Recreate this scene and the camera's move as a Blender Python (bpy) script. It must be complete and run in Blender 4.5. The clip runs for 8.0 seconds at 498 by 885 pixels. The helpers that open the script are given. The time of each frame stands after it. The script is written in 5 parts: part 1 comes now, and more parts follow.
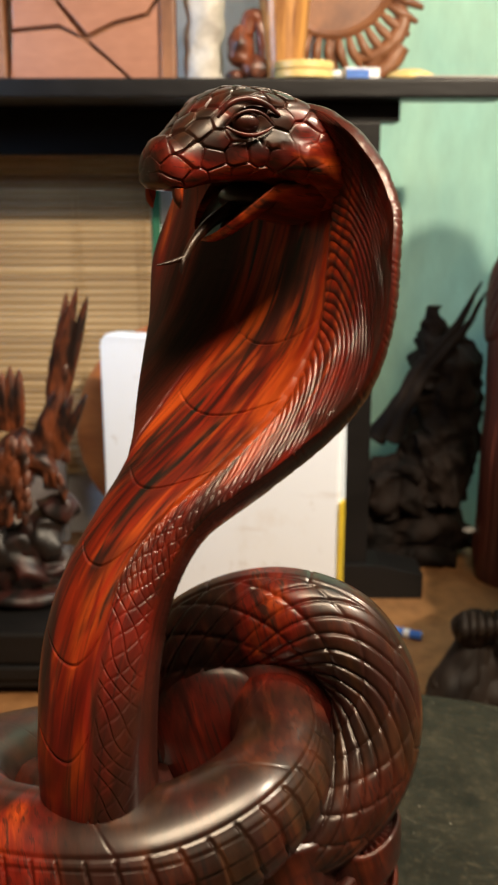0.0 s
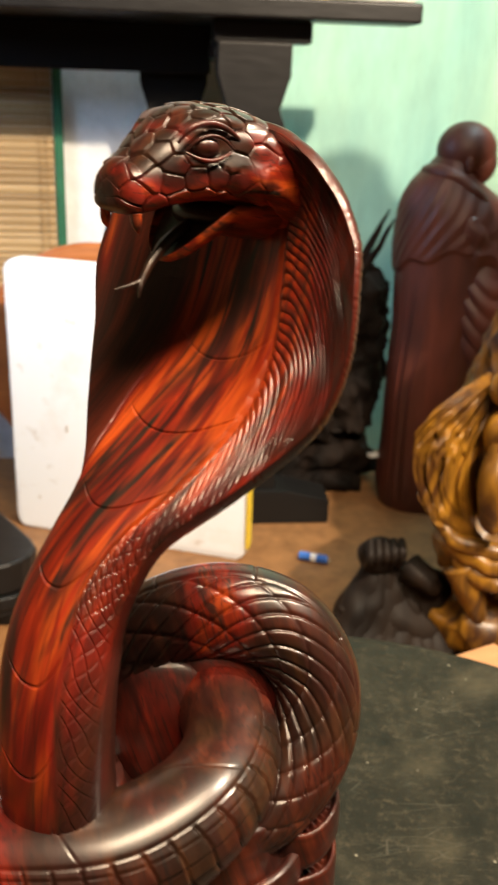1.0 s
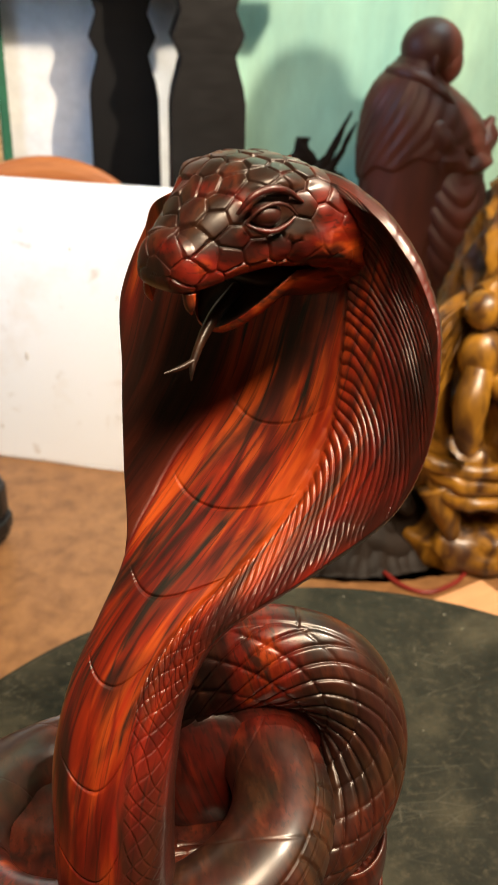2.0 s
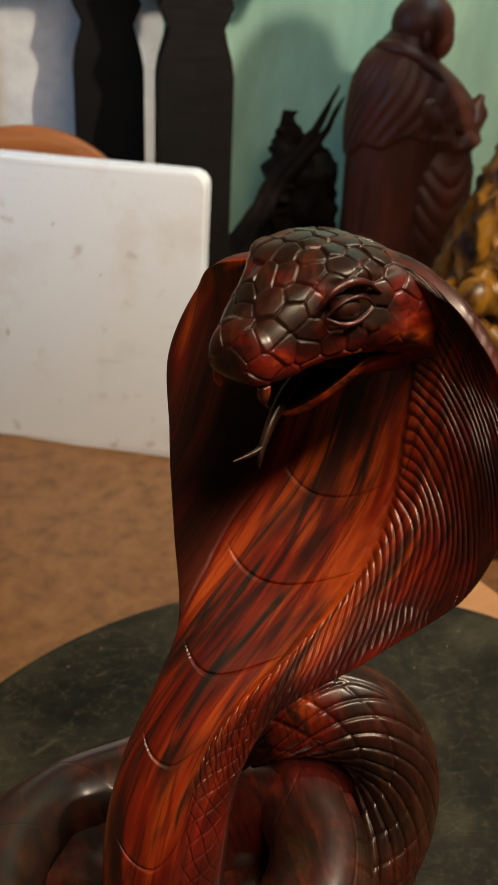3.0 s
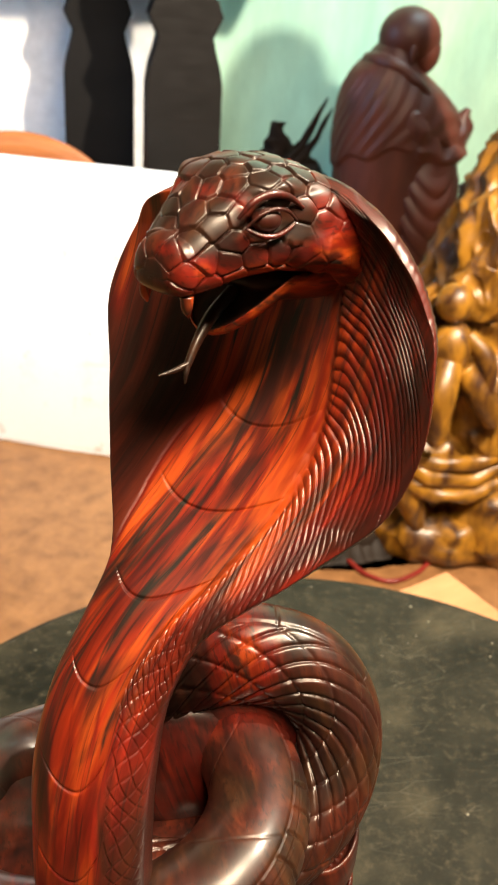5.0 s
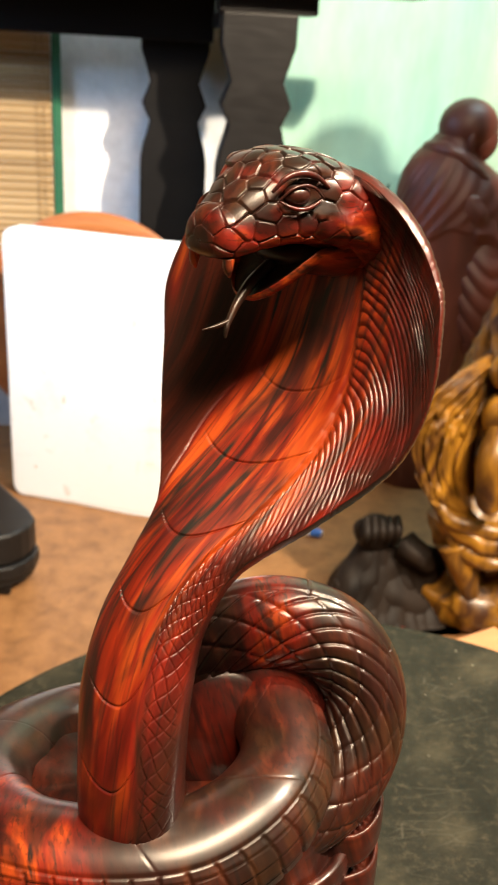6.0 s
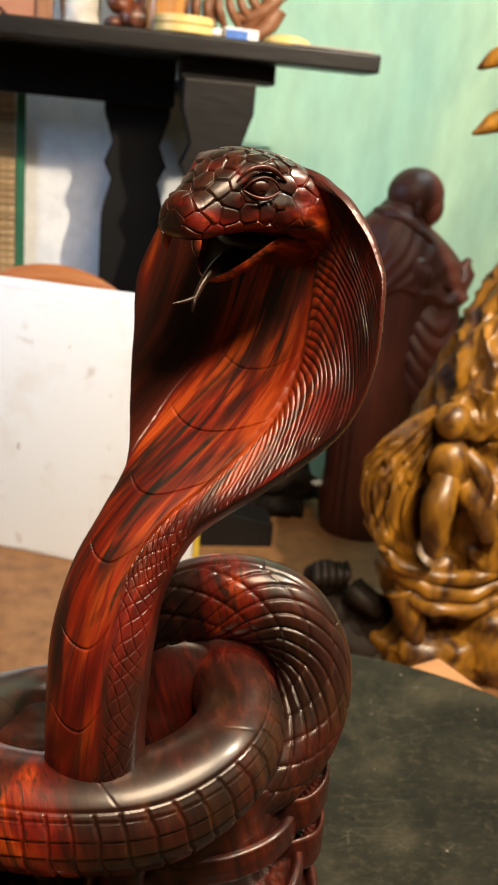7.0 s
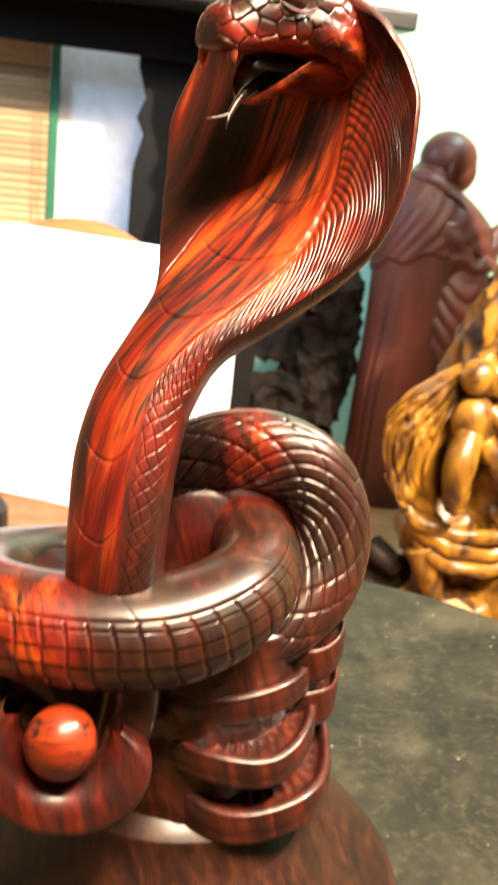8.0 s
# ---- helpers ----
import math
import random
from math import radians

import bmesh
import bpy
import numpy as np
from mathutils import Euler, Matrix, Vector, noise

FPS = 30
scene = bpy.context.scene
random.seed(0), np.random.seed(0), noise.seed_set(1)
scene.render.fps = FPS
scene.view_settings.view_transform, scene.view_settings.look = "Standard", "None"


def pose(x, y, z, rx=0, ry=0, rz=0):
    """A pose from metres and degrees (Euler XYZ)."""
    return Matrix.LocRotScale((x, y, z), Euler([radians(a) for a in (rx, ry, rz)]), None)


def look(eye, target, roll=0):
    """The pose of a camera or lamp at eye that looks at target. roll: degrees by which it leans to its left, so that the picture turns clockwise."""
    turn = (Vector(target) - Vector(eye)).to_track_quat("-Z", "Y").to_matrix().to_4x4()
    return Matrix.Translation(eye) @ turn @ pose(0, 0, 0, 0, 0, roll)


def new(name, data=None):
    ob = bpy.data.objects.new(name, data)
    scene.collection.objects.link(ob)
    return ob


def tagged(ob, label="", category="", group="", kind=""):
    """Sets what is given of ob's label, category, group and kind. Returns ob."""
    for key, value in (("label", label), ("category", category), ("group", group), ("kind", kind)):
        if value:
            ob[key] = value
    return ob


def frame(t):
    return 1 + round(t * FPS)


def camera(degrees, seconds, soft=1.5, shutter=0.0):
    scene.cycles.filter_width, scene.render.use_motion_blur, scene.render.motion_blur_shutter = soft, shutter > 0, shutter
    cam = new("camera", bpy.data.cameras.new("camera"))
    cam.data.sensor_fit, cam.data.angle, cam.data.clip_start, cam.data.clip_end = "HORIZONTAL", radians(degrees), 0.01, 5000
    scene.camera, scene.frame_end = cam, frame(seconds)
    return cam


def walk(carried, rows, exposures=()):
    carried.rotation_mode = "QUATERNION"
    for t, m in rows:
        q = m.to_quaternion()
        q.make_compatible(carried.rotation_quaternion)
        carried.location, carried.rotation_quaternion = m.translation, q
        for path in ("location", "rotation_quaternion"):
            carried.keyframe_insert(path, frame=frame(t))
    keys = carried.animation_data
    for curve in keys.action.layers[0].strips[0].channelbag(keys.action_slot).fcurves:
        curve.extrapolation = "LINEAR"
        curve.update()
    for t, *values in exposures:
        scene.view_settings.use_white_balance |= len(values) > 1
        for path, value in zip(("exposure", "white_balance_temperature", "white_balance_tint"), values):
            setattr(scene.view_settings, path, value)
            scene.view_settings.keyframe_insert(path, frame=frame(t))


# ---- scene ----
cam = camera(29.86, 8.0, shutter=0.4)
PATH = [
    (0, (0.00002, -0.00001, 0.69381), (0.00001, 0.96364, 0.42663), -0.000),
    (0.5, (0.01009, -0.01401, 0.71146), (0.03209, 0.92745, 0.37506), 0.831),
    (1, (-0.01579, 0.00725, 0.72424), (0.09043, 0.93530, 0.36726), 1.929),
    (1.2, (-0.03012, 0.01669, 0.72972), (0.09421, 0.93918, 0.36427), 2.070),
    (2.3, (-0.04385, 0.05579, 0.77016), (0.11770, 0.91317, 0.28149), 1.463),
    (2.5, (-0.04934, 0.05518, 0.77437), (0.11799, 0.90865, 0.28082), 1.876),
    (3, (-0.06089, 0.07393, 0.78439), (0.12463, 0.92038, 0.28528), 3.044),
    (3.5, (-0.05129, 0.07925, 0.77197), (0.15113, 0.92021, 0.27016), 3.222),
    (4, (-0.05779, 0.07914, 0.77520), (0.15249, 0.91872, 0.27431), 3.803),
    (4.5, (-0.05194, 0.07151, 0.77020), (0.16203, 0.91380, 0.27547), 4.260),
    (4.7, (-0.05011, 0.06780, 0.76801), (0.16041, 0.91390, 0.27832), 4.298),
    (5.8, (-0.03924, 0.01469, 0.75183), (0.09204, 0.91382, 0.33429), 3.295),
    (6, (-0.04472, 0.00872, 0.74585), (0.08333, 0.91869, 0.35144), 3.493),
    (6.5, (-0.05556, -0.01630, 0.72961), (0.09220, 0.91130, 0.38651), 4.455),
    (7, (-0.05141, -0.02944, 0.72700), (0.12711, 0.90018, 0.40459), 5.405),
    (7.5, (-0.04762, -0.03052, 0.70951), (0.12932, 0.89904, 0.38608), 5.933),
    (8, (-0.05030, -0.04892, 0.67682), (0.10559, 0.88063, 0.34270), 6.909),
]
EXPOSURES = [(0, -0.8), (0.5, -0.1), (1, -0.27), (2.5, -0.62), (3, -1.6), (3.5, -1.2), (4, -0.75), (4.5, 0.0), (5.8, 0.1), (6.2, -0.25), (6.5, -0.78), (7.0, -0.68), (7.5, -0.42), (8, 0.90)]
walk(cam, [(t, look(eye, target, roll)) for t, eye, target, roll in PATH], EXPOSURES)

# ---- light ----
world = bpy.data.worlds.new("world")
scene.world = world
world.use_nodes = True
world.node_tree.nodes["Background"].inputs[0].default_value = (0.75, 0.88, 1.0, 1)
world.node_tree.nodes["Background"].inputs[1].default_value = 0.008


def lamp(name, eye, target, size, watts, colour, long=None):
    data = bpy.data.lights.new(name, "AREA")
    data.shape, data.size, data.size_y = "RECTANGLE", long or size, size
    data.energy, data.color = watts, colour
    ob = new(name, data)
    ob.matrix_world = look(eye, target)
    return ob


# a warm lamp above the camera, a second one over the right side, a cool tube further off
lamp("warm_lamp", (0.26, -0.13, 1.66), (0.0, 0.30, 0.6), 0.26, 46.0, (1.0, 0.765, 0.52), 0.80)
shaded = lamp("side_lamp", (0.72, 0.28, 1.47), (-0.05, 1.50, 0.45), 0.04, 28.0, (1.0, 0.84, 0.64), 0.045)
shaded.data.spread = radians(114)
tube_lamp = lamp("cool_tube", (1.15, 1.40, 2.25), (0.55, 1.84, 1.0), 0.12, 10.5, (0.72, 0.91, 0.94), 1.1)
tube_lamp.data.spread = radians(85)
# bluish fill added in mid-air to brighten the white panel, no real source
panel_fill = lamp("cool_window", (-0.80, 1.15, 1.00), (0.0, 1.80, 0.60), 0.3, 3.0, (0.45, 0.68, 1.0), 0.3)
panel_fill.data.spread = radians(85)

# the lens is set on the carving, what lies behind it is a little soft
cam.data.dof.use_dof, cam.data.dof.focus_distance, cam.data.dof.aperture_fstop = True, 0.27, 42.0

# ---- materials ----
def material(name):
    m = bpy.data.materials.new(name)
    m.use_nodes = True
    return m, m.node_tree.nodes, m.node_tree.links, m.node_tree.nodes["Principled BSDF"]


def ramp(nodes, stops):
    r = nodes.new("ShaderNodeValToRGB")
    el = r.color_ramp.elements
    while len(el) < len(stops):
        el.new(0.5)
    for e, (p, c) in zip(el, stops):
        e.position, e.color = p, (*c, 1)
    return r


def noise_node(nodes, links, scale, detail=4.0, rough=0.55, stretch=None, source="Object", warp=0.0):
    tc = nodes.new("ShaderNodeTexCoord")
    n = nodes.new("ShaderNodeTexNoise")
    n.inputs["Scale"].default_value, n.inputs["Detail"].default_value = scale, detail
    n.inputs["Roughness"].default_value, n.inputs["Distortion"].default_value = rough, warp
    mp = nodes.new("ShaderNodeMapping")
    mp.inputs["Scale"].default_value = stretch or (1, 1, 1)
    links.new(tc.outputs[source], mp.inputs["Vector"])
    links.new(mp.outputs["Vector"], n.inputs["Vector"])
    return n


def mixed(nodes, links, a, b, fac, mode="MIX"):
    mx = nodes.new("ShaderNodeMix")
    mx.data_type, mx.blend_type = "RGBA", mode
    for sock, v in ((mx.inputs["Factor"], fac), (mx.inputs["A"], a), (mx.inputs["B"], b)):
        if isinstance(v, (int, float)):
            sock.default_value = v
        elif isinstance(v, tuple):
            sock.default_value = (*v, 1)
        else:
            links.new(v, sock)
    return mx.outputs["Result"]


def relief(nodes, links, bsdf, height, strength, dist):
    b = nodes.new("ShaderNodeBump")
    b.inputs["Strength"].default_value, b.inputs["Distance"].default_value = strength, dist
    links.new(height, b.inputs["Height"])
    links.new(b.outputs["Normal"], bsdf.inputs["Normal"])


def surface(name, dark, light, scale=8.0, fine=80.0, rough=(0.4, 0.6), stretch=None, bump=0.15, dist=0.002, metal=0.0, coat=0.0, warp=0.4, spread=(0.3, 0.7)):
    """A two-scale noise surface between two colours, with varied gloss and fine relief."""
    m, nodes, links, bsdf = material(name)
    big = noise_node(nodes, links, scale, 5, 0.6, stretch, warp=warp)
    small = noise_node(nodes, links, fine, 4, 0.6, stretch)
    c = ramp(nodes, [(spread[0], dark), (spread[1], light)])
    links.new(big.outputs["Fac"], c.inputs["Fac"])
    tone = ramp(nodes, [(0.25, (0.72, 0.72, 0.72)), (0.75, (1.0, 1.0, 1.0))])
    links.new(small.outputs["Fac"], tone.inputs["Fac"])
    links.new(mixed(nodes, links, c.outputs["Color"], tone.outputs["Color"], 0.8, "MULTIPLY"), bsdf.inputs["Base Color"])
    mr = nodes.new("ShaderNodeMapRange")
    mr.inputs["To Min"].default_value, mr.inputs["To Max"].default_value = rough
    links.new(small.outputs["Fac"], mr.inputs["Value"])
    links.new(mr.outputs["Result"], bsdf.inputs["Roughness"])
    bsdf.inputs["Metallic"].default_value = metal
    bsdf.inputs["Coat Weight"].default_value = coat
    bsdf.inputs["Coat Roughness"].default_value = 0.2
    relief(nodes, links, bsdf, small.outputs["Fac"], bump, dist)
    return m


def rosewood_material():
    """Lacquered rosewood: orange and red figure with black streaks, laid along the carved 'grain' coordinate."""
    m, nodes, links, bsdf = material("rosewood")
    at = nodes.new("ShaderNodeAttribute")
    at.attribute_name = "grain"
    # wood tone, with painted shade and light on hood and mouth
    tone_at = nodes.new("ShaderNodeAttribute")
    tone_at.attribute_name = "tone_shade"

    def streak(scale, stretch, detail, warp):
        mp = nodes.new("ShaderNodeMapping")
        mp.inputs["Scale"].default_value = stretch
        links.new(at.outputs["Vector"], mp.inputs["Vector"])
        n = nodes.new("ShaderNodeTexNoise")
        n.inputs["Scale"].default_value, n.inputs["Detail"].default_value = scale, detail
        n.inputs["Distortion"].default_value = warp
        links.new(mp.outputs["Vector"], n.inputs["Vector"])
        return n.outputs["Fac"]

    figure = streak(88.0, (0.13, 1.0, 1.0), 9.0, 1.5)
    black = streak(190.0, (0.085, 1.0, 1.0), 10.0, 1.2)
    fibre = streak(420.0, (0.09, 1.0, 1.0), 3.0, 0.2)
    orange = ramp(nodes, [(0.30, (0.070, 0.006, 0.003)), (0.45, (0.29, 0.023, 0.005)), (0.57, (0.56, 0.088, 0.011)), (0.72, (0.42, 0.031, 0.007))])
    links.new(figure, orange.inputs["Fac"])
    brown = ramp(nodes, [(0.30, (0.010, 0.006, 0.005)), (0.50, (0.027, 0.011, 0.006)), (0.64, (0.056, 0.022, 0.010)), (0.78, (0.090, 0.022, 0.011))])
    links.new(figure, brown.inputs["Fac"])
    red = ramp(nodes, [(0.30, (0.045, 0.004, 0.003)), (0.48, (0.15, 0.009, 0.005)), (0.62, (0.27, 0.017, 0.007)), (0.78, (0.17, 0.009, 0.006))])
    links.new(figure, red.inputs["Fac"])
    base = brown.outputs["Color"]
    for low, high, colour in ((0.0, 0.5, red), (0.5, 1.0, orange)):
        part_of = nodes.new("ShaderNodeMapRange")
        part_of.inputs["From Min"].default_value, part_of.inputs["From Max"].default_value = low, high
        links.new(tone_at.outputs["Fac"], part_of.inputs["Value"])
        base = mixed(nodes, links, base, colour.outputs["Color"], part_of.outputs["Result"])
    veins = ramp(nodes, [(0.51, (0, 0, 0)), (0.56, (0.30, 0.30, 0.30)), (0.65, (1, 1, 1))])
    links.new(black, veins.inputs["Fac"])
    keep = nodes.new("ShaderNodeMapRange")
    keep.inputs["To Min"].default_value, keep.inputs["To Max"].default_value = 0.2, 1.0
    links.new(tone_at.outputs["Fac"], keep.inputs["Value"])
    amount = nodes.new("ShaderNodeMath")
    amount.operation = "MULTIPLY"
    links.new(veins.outputs["Color"], amount.inputs[0])
    links.new(keep.outputs["Result"], amount.inputs[1])
    base = mixed(nodes, links, base, (0.012, 0.013, 0.010), amount.outputs["Value"])
    blot = ramp(nodes, [(0.50, (0, 0, 0)), (0.66, (0.85, 0.85, 0.85))])
    links.new(streak(70.0, (0.30, 1.0, 1.0), 5.0, 0.8), blot.inputs["Fac"])
    base = mixed(nodes, links, base, (0.030, 0.009, 0.007), blot.outputs["Color"])
    fib = ramp(nodes, [(0.30, (0.55, 0.50, 0.50)), (0.62, (1, 1, 1))])
    links.new(fibre, fib.inputs["Fac"])
    base = mixed(nodes, links, base, fib.outputs["Color"], 0.7, "MULTIPLY")
    pores = ramp(nodes, [(0.585, (0, 0, 0)), (0.64, (0.55, 0.55, 0.55))])
    links.new(streak(800.0, (0.03, 1.0, 1.0), 2.0, 0.3), pores.inputs["Fac"])
    base = mixed(nodes, links, base, (0.012, 0.006, 0.005), pores.outputs["Color"])
    links.new(base, bsdf.inputs["Base Color"])
    grit = noise_node(nodes, links, 320.0, 3, 0.6)
    mr = nodes.new("ShaderNodeMapRange")
    mr.inputs["To Min"].default_value, mr.inputs["To Max"].default_value = 0.34, 0.46
    links.new(grit.outputs["Fac"], mr.inputs["Value"])
    links.new(mr.outputs["Result"], bsdf.inputs["Roughness"])
    bsdf.inputs["Coat Weight"].default_value = 0.60
    bsdf.inputs["Specular IOR Level"].default_value = 0.33
    bsdf.inputs["Coat Roughness"].default_value = 0.23
    relief(nodes, links, bsdf, fibre, 0.10, 0.0006)
    return m


ROSEWOOD = rosewood_material()
def stool_material():
    """Old dark green paint: dusty patches, pale specks and many fine scratches."""
    m, nodes, links, bsdf = material("worn_green_paint")
    big = noise_node(nodes, links, 11.0, 6, 0.65, warp=0.6)
    c = ramp(nodes, [(0.34, (0.005, 0.006, 0.004)), (0.52, (0.016, 0.016, 0.011)), (0.70, (0.046, 0.042, 0.027))])
    links.new(big.outputs["Fac"], c.inputs["Fac"])
    dust = noise_node(nodes, links, 190.0, 8, 0.8)
    d = ramp(nodes, [(0.52, (0, 0, 0)), (0.72, (1, 1, 1))])
    links.new(dust.outputs["Fac"], d.inputs["Fac"])
    base = mixed(nodes, links, c.outputs["Color"], (0.062, 0.055, 0.036), d.outputs["Color"])
    for turn, sc in ((0.5, 85.0), (2.1, 105.0), (1.3, 70.0), (2.8, 95.0)):
        tc = nodes.new("ShaderNodeTexCoord")
        mp = nodes.new("ShaderNodeMapping")
        mp.inputs["Rotation"].default_value = (0, 0, turn)
        mp.inputs["Scale"].default_value = (0.20, 1.0, 1.0)
        n = nodes.new("ShaderNodeTexVoronoi")
        n.feature = "DISTANCE_TO_EDGE"
        n.inputs["Scale"].default_value = sc
        links.new(tc.outputs["Object"], mp.inputs["Vector"])
        links.new(mp.outputs["Vector"], n.inputs["Vector"])
        line = ramp(nodes, [(0.0, (1, 1, 1)), (0.018, (0, 0, 0))])
        links.new(n.outputs["Distance"], line.inputs["Fac"])
        broken = noise_node(nodes, links, 14.0 + sc * 0.1, 3, 0.6)
        gate = ramp(nodes, [(0.54, (0, 0, 0)), (0.64, (0.8, 0.8, 0.8))])
        links.new(broken.outputs["Fac"], gate.inputs["Fac"])
        base = mixed(nodes, links, base, (0.065, 0.062, 0.046), mixed(nodes, links, line.outputs["Color"], gate.outputs["Color"], 1.0, "MULTIPLY"))
    speck = nodes.new("ShaderNodeTexVoronoi")
    speck.inputs["Scale"].default_value = 130.0
    tc = nodes.new("ShaderNodeTexCoord")
    links.new(tc.outputs["Object"], speck.inputs["Vector"])
    dot = ramp(nodes, [(0.0, (1, 1, 1)), (0.10, (1, 1, 1)), (0.14, (0, 0, 0))])
    links.new(speck.outputs["Distance"], dot.inputs["Fac"])
    few = nodes.new("ShaderNodeSeparateColor")
    links.new(speck.outputs["Color"], few.inputs["Color"])
    pick = ramp(nodes, [(0.86, (0, 0, 0)), (0.9, (1, 1, 1))])
    links.new(few.outputs["Red"], pick.inputs["Fac"])
    base = mixed(nodes, links, base, (0.20, 0.19, 0.15), mixed(nodes, links, dot.outputs["Color"], pick.outputs["Color"], 1.0, "MULTIPLY"))
    links.new(base, bsdf.inputs["Base Color"])
    mr = nodes.new("ShaderNodeMapRange")
    mr.inputs["To Min"].default_value, mr.inputs["To Max"].default_value = 0.34, 0.75
    links.new(dust.outputs["Fac"], mr.inputs["Value"])
    links.new(mr.outputs["Result"], bsdf.inputs["Roughness"])
    bsdf.inputs["Specular IOR Level"].default_value = 0.22
    relief(nodes, links, bsdf, dust.outputs["Fac"], 0.25, 0.0008)
    return m


STOOL_TOP = stool_material()
# blacker, duller version of the stain for the apron and one rear leg
JET = surface("blacker_stained_wood", (0.004, 0.004, 0.004), (0.009, 0.008, 0.008), 10.0, 120.0, (0.5, 0.7), (0.2, 1, 1))
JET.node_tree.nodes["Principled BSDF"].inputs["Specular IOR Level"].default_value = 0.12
FLOOR = surface("brown_stone_floor", (0.18, 0.082, 0.030), (0.34, 0.165, 0.064), 34.0, 260.0, (0.35, 0.55), bump=0.10, warp=0.3)
TEAL = surface("teal_plaster", (0.27, 0.53, 0.47), (0.48, 0.72, 0.54), 3.2, 30.0, (0.6, 0.85), (1, 1, 0.35), warp=0.8)
WHITE_WALL = surface("whitewashed_plaster", (0.62, 0.66, 0.72), (0.80, 0.80, 0.80), 5.0, 40.0, (0.7, 0.9))
# unseen walls and ceiling, coloured dark to cut the bounce light
DIM_WALL = surface("dim_unseen_wall", (0.20, 0.17, 0.13), (0.30, 0.26, 0.21), 4.0, 40.0, (0.7, 0.9))
CEILING = surface("dim_unseen_ceiling", (0.20, 0.18, 0.15), (0.28, 0.25, 0.21), 3.0, 40.0, (0.8, 0.95))
BLACKWOOD = surface("black_stained_wood", (0.005, 0.0045, 0.0045), (0.013, 0.012, 0.012), 10.0, 120.0, (0.30, 0.5), (0.2, 1, 1))
BLACKWOOD.node_tree.nodes["Principled BSDF"].inputs["Specular IOR Level"].default_value = 0.25
def foam_material():
    """White polystyrene with brown smudges, scuffs and a beady grain."""
    m, nodes, links, bsdf = material("white_polystyrene")
    bead = nodes.new("ShaderNodeTexVoronoi")
    bead.inputs["Scale"].default_value = 260.0
    tc = nodes.new("ShaderNodeTexCoord")
    links.new(tc.outputs["Object"], bead.inputs["Vector"])
    base = (0.82, 0.88, 0.96)
    for scale, stretch, low, high, amount, colour in ((7.0, (1, 1, 1), 0.53, 0.70, 0.45, (0.66, 0.60, 0.54)), (26.0, (1, 1, 1), 0.61, 0.70, 0.50, (0.46, 0.40, 0.35)), (30.0, (0.25, 1, 1.8), 0.62, 0.72, 0.30, (0.56, 0.51, 0.48))):
        n = noise_node(nodes, links, scale, 5, 0.6, stretch)
        gate = ramp(nodes, [(low, (0, 0, 0)), (high, (amount, amount, amount))])
        links.new(n.outputs["Fac"], gate.inputs["Fac"])
        base = mixed(nodes, links, base, colour, gate.outputs["Color"])
    links.new(base, bsdf.inputs["Base Color"])
    bsdf.inputs["Roughness"].default_value = 0.75
    relief(nodes, links, bsdf, bead.outputs["Distance"], 0.25, 0.001)
    return m


FOAM = foam_material()
YELLOW_TAPE = surface("yellow_tape", (0.75, 0.52, 0.03), (0.85, 0.62, 0.06), 20, 100, (0.3, 0.45))
DISC_WOOD = surface("orange_brown_wood", (0.29, 0.088, 0.025), (0.46, 0.170, 0.050), 14.0, 120.0, (0.35, 0.5), (0.25, 1, 1))
MONK_WOOD = surface("dark_red_wood", (0.042, 0.009, 0.0055), (0.130, 0.028, 0.015), 16.0, 120.0, (0.42, 0.60), (1, 1, 0.2))
GOLD_WOOD = surface("honey_yellow_wood", (0.048, 0.016, 0.004), (0.33, 0.150, 0.012), 22.0, 110.0, (0.32, 0.50), (1, 1, 0.45), coat=0.12, warp=1.6, spread=(0.36, 0.62))
ROOT_WOOD = surface("dark_driftwood", (0.003, 0.0024, 0.0022), (0.016, 0.009, 0.006), 18.0, 120.0, (0.65, 0.9), (1, 1, 0.3), 0.4)
ROOT_WOOD.node_tree.nodes["Principled BSDF"].inputs["Specular IOR Level"].default_value = 0.15
STUMP_WOOD = surface("black_brown_wood", (0.006, 0.0045, 0.004), (0.024, 0.015, 0.010), 20.0, 120.0, (0.5, 0.7), (1, 1, 0.25), 0.3)
STUMP_WOOD.node_tree.nodes["Principled BSDF"].inputs["Specular IOR Level"].default_value = 0.18
EAGLE_WOOD = surface("mottled_red_brown_wood", (0.010, 0.004, 0.003), (0.20, 0.052, 0.018), 40.0, 120.0, (0.3, 0.5), (1, 1, 0.4), 0.3, spread=(0.42, 0.66))
DARK_ROOT = surface("dark_red_root", (0.006, 0.004, 0.004), (0.060, 0.012, 0.009), 26.0, 120.0, (0.35, 0.6), (1, 1, 0.5), 0.4, spread=(0.45, 0.72))
PINK_WOOD = surface("pale_pink_wood", (0.30, 0.115, 0.060), (0.44, 0.19, 0.105), 6.0, 90.0, (0.4, 0.6), (0.3, 1, 1))
CARVED_WOOD = surface("warm_brown_wood", (0.13, 0.045, 0.017), (0.28, 0.115, 0.048), 14.0, 110.0, (0.4, 0.6))
BAMBOO = surface("bamboo_slat", (0.34, 0.22, 0.10), (0.66, 0.48, 0.25), 9.0, 80.0, (0.4, 0.6), (0.08, 1, 1))
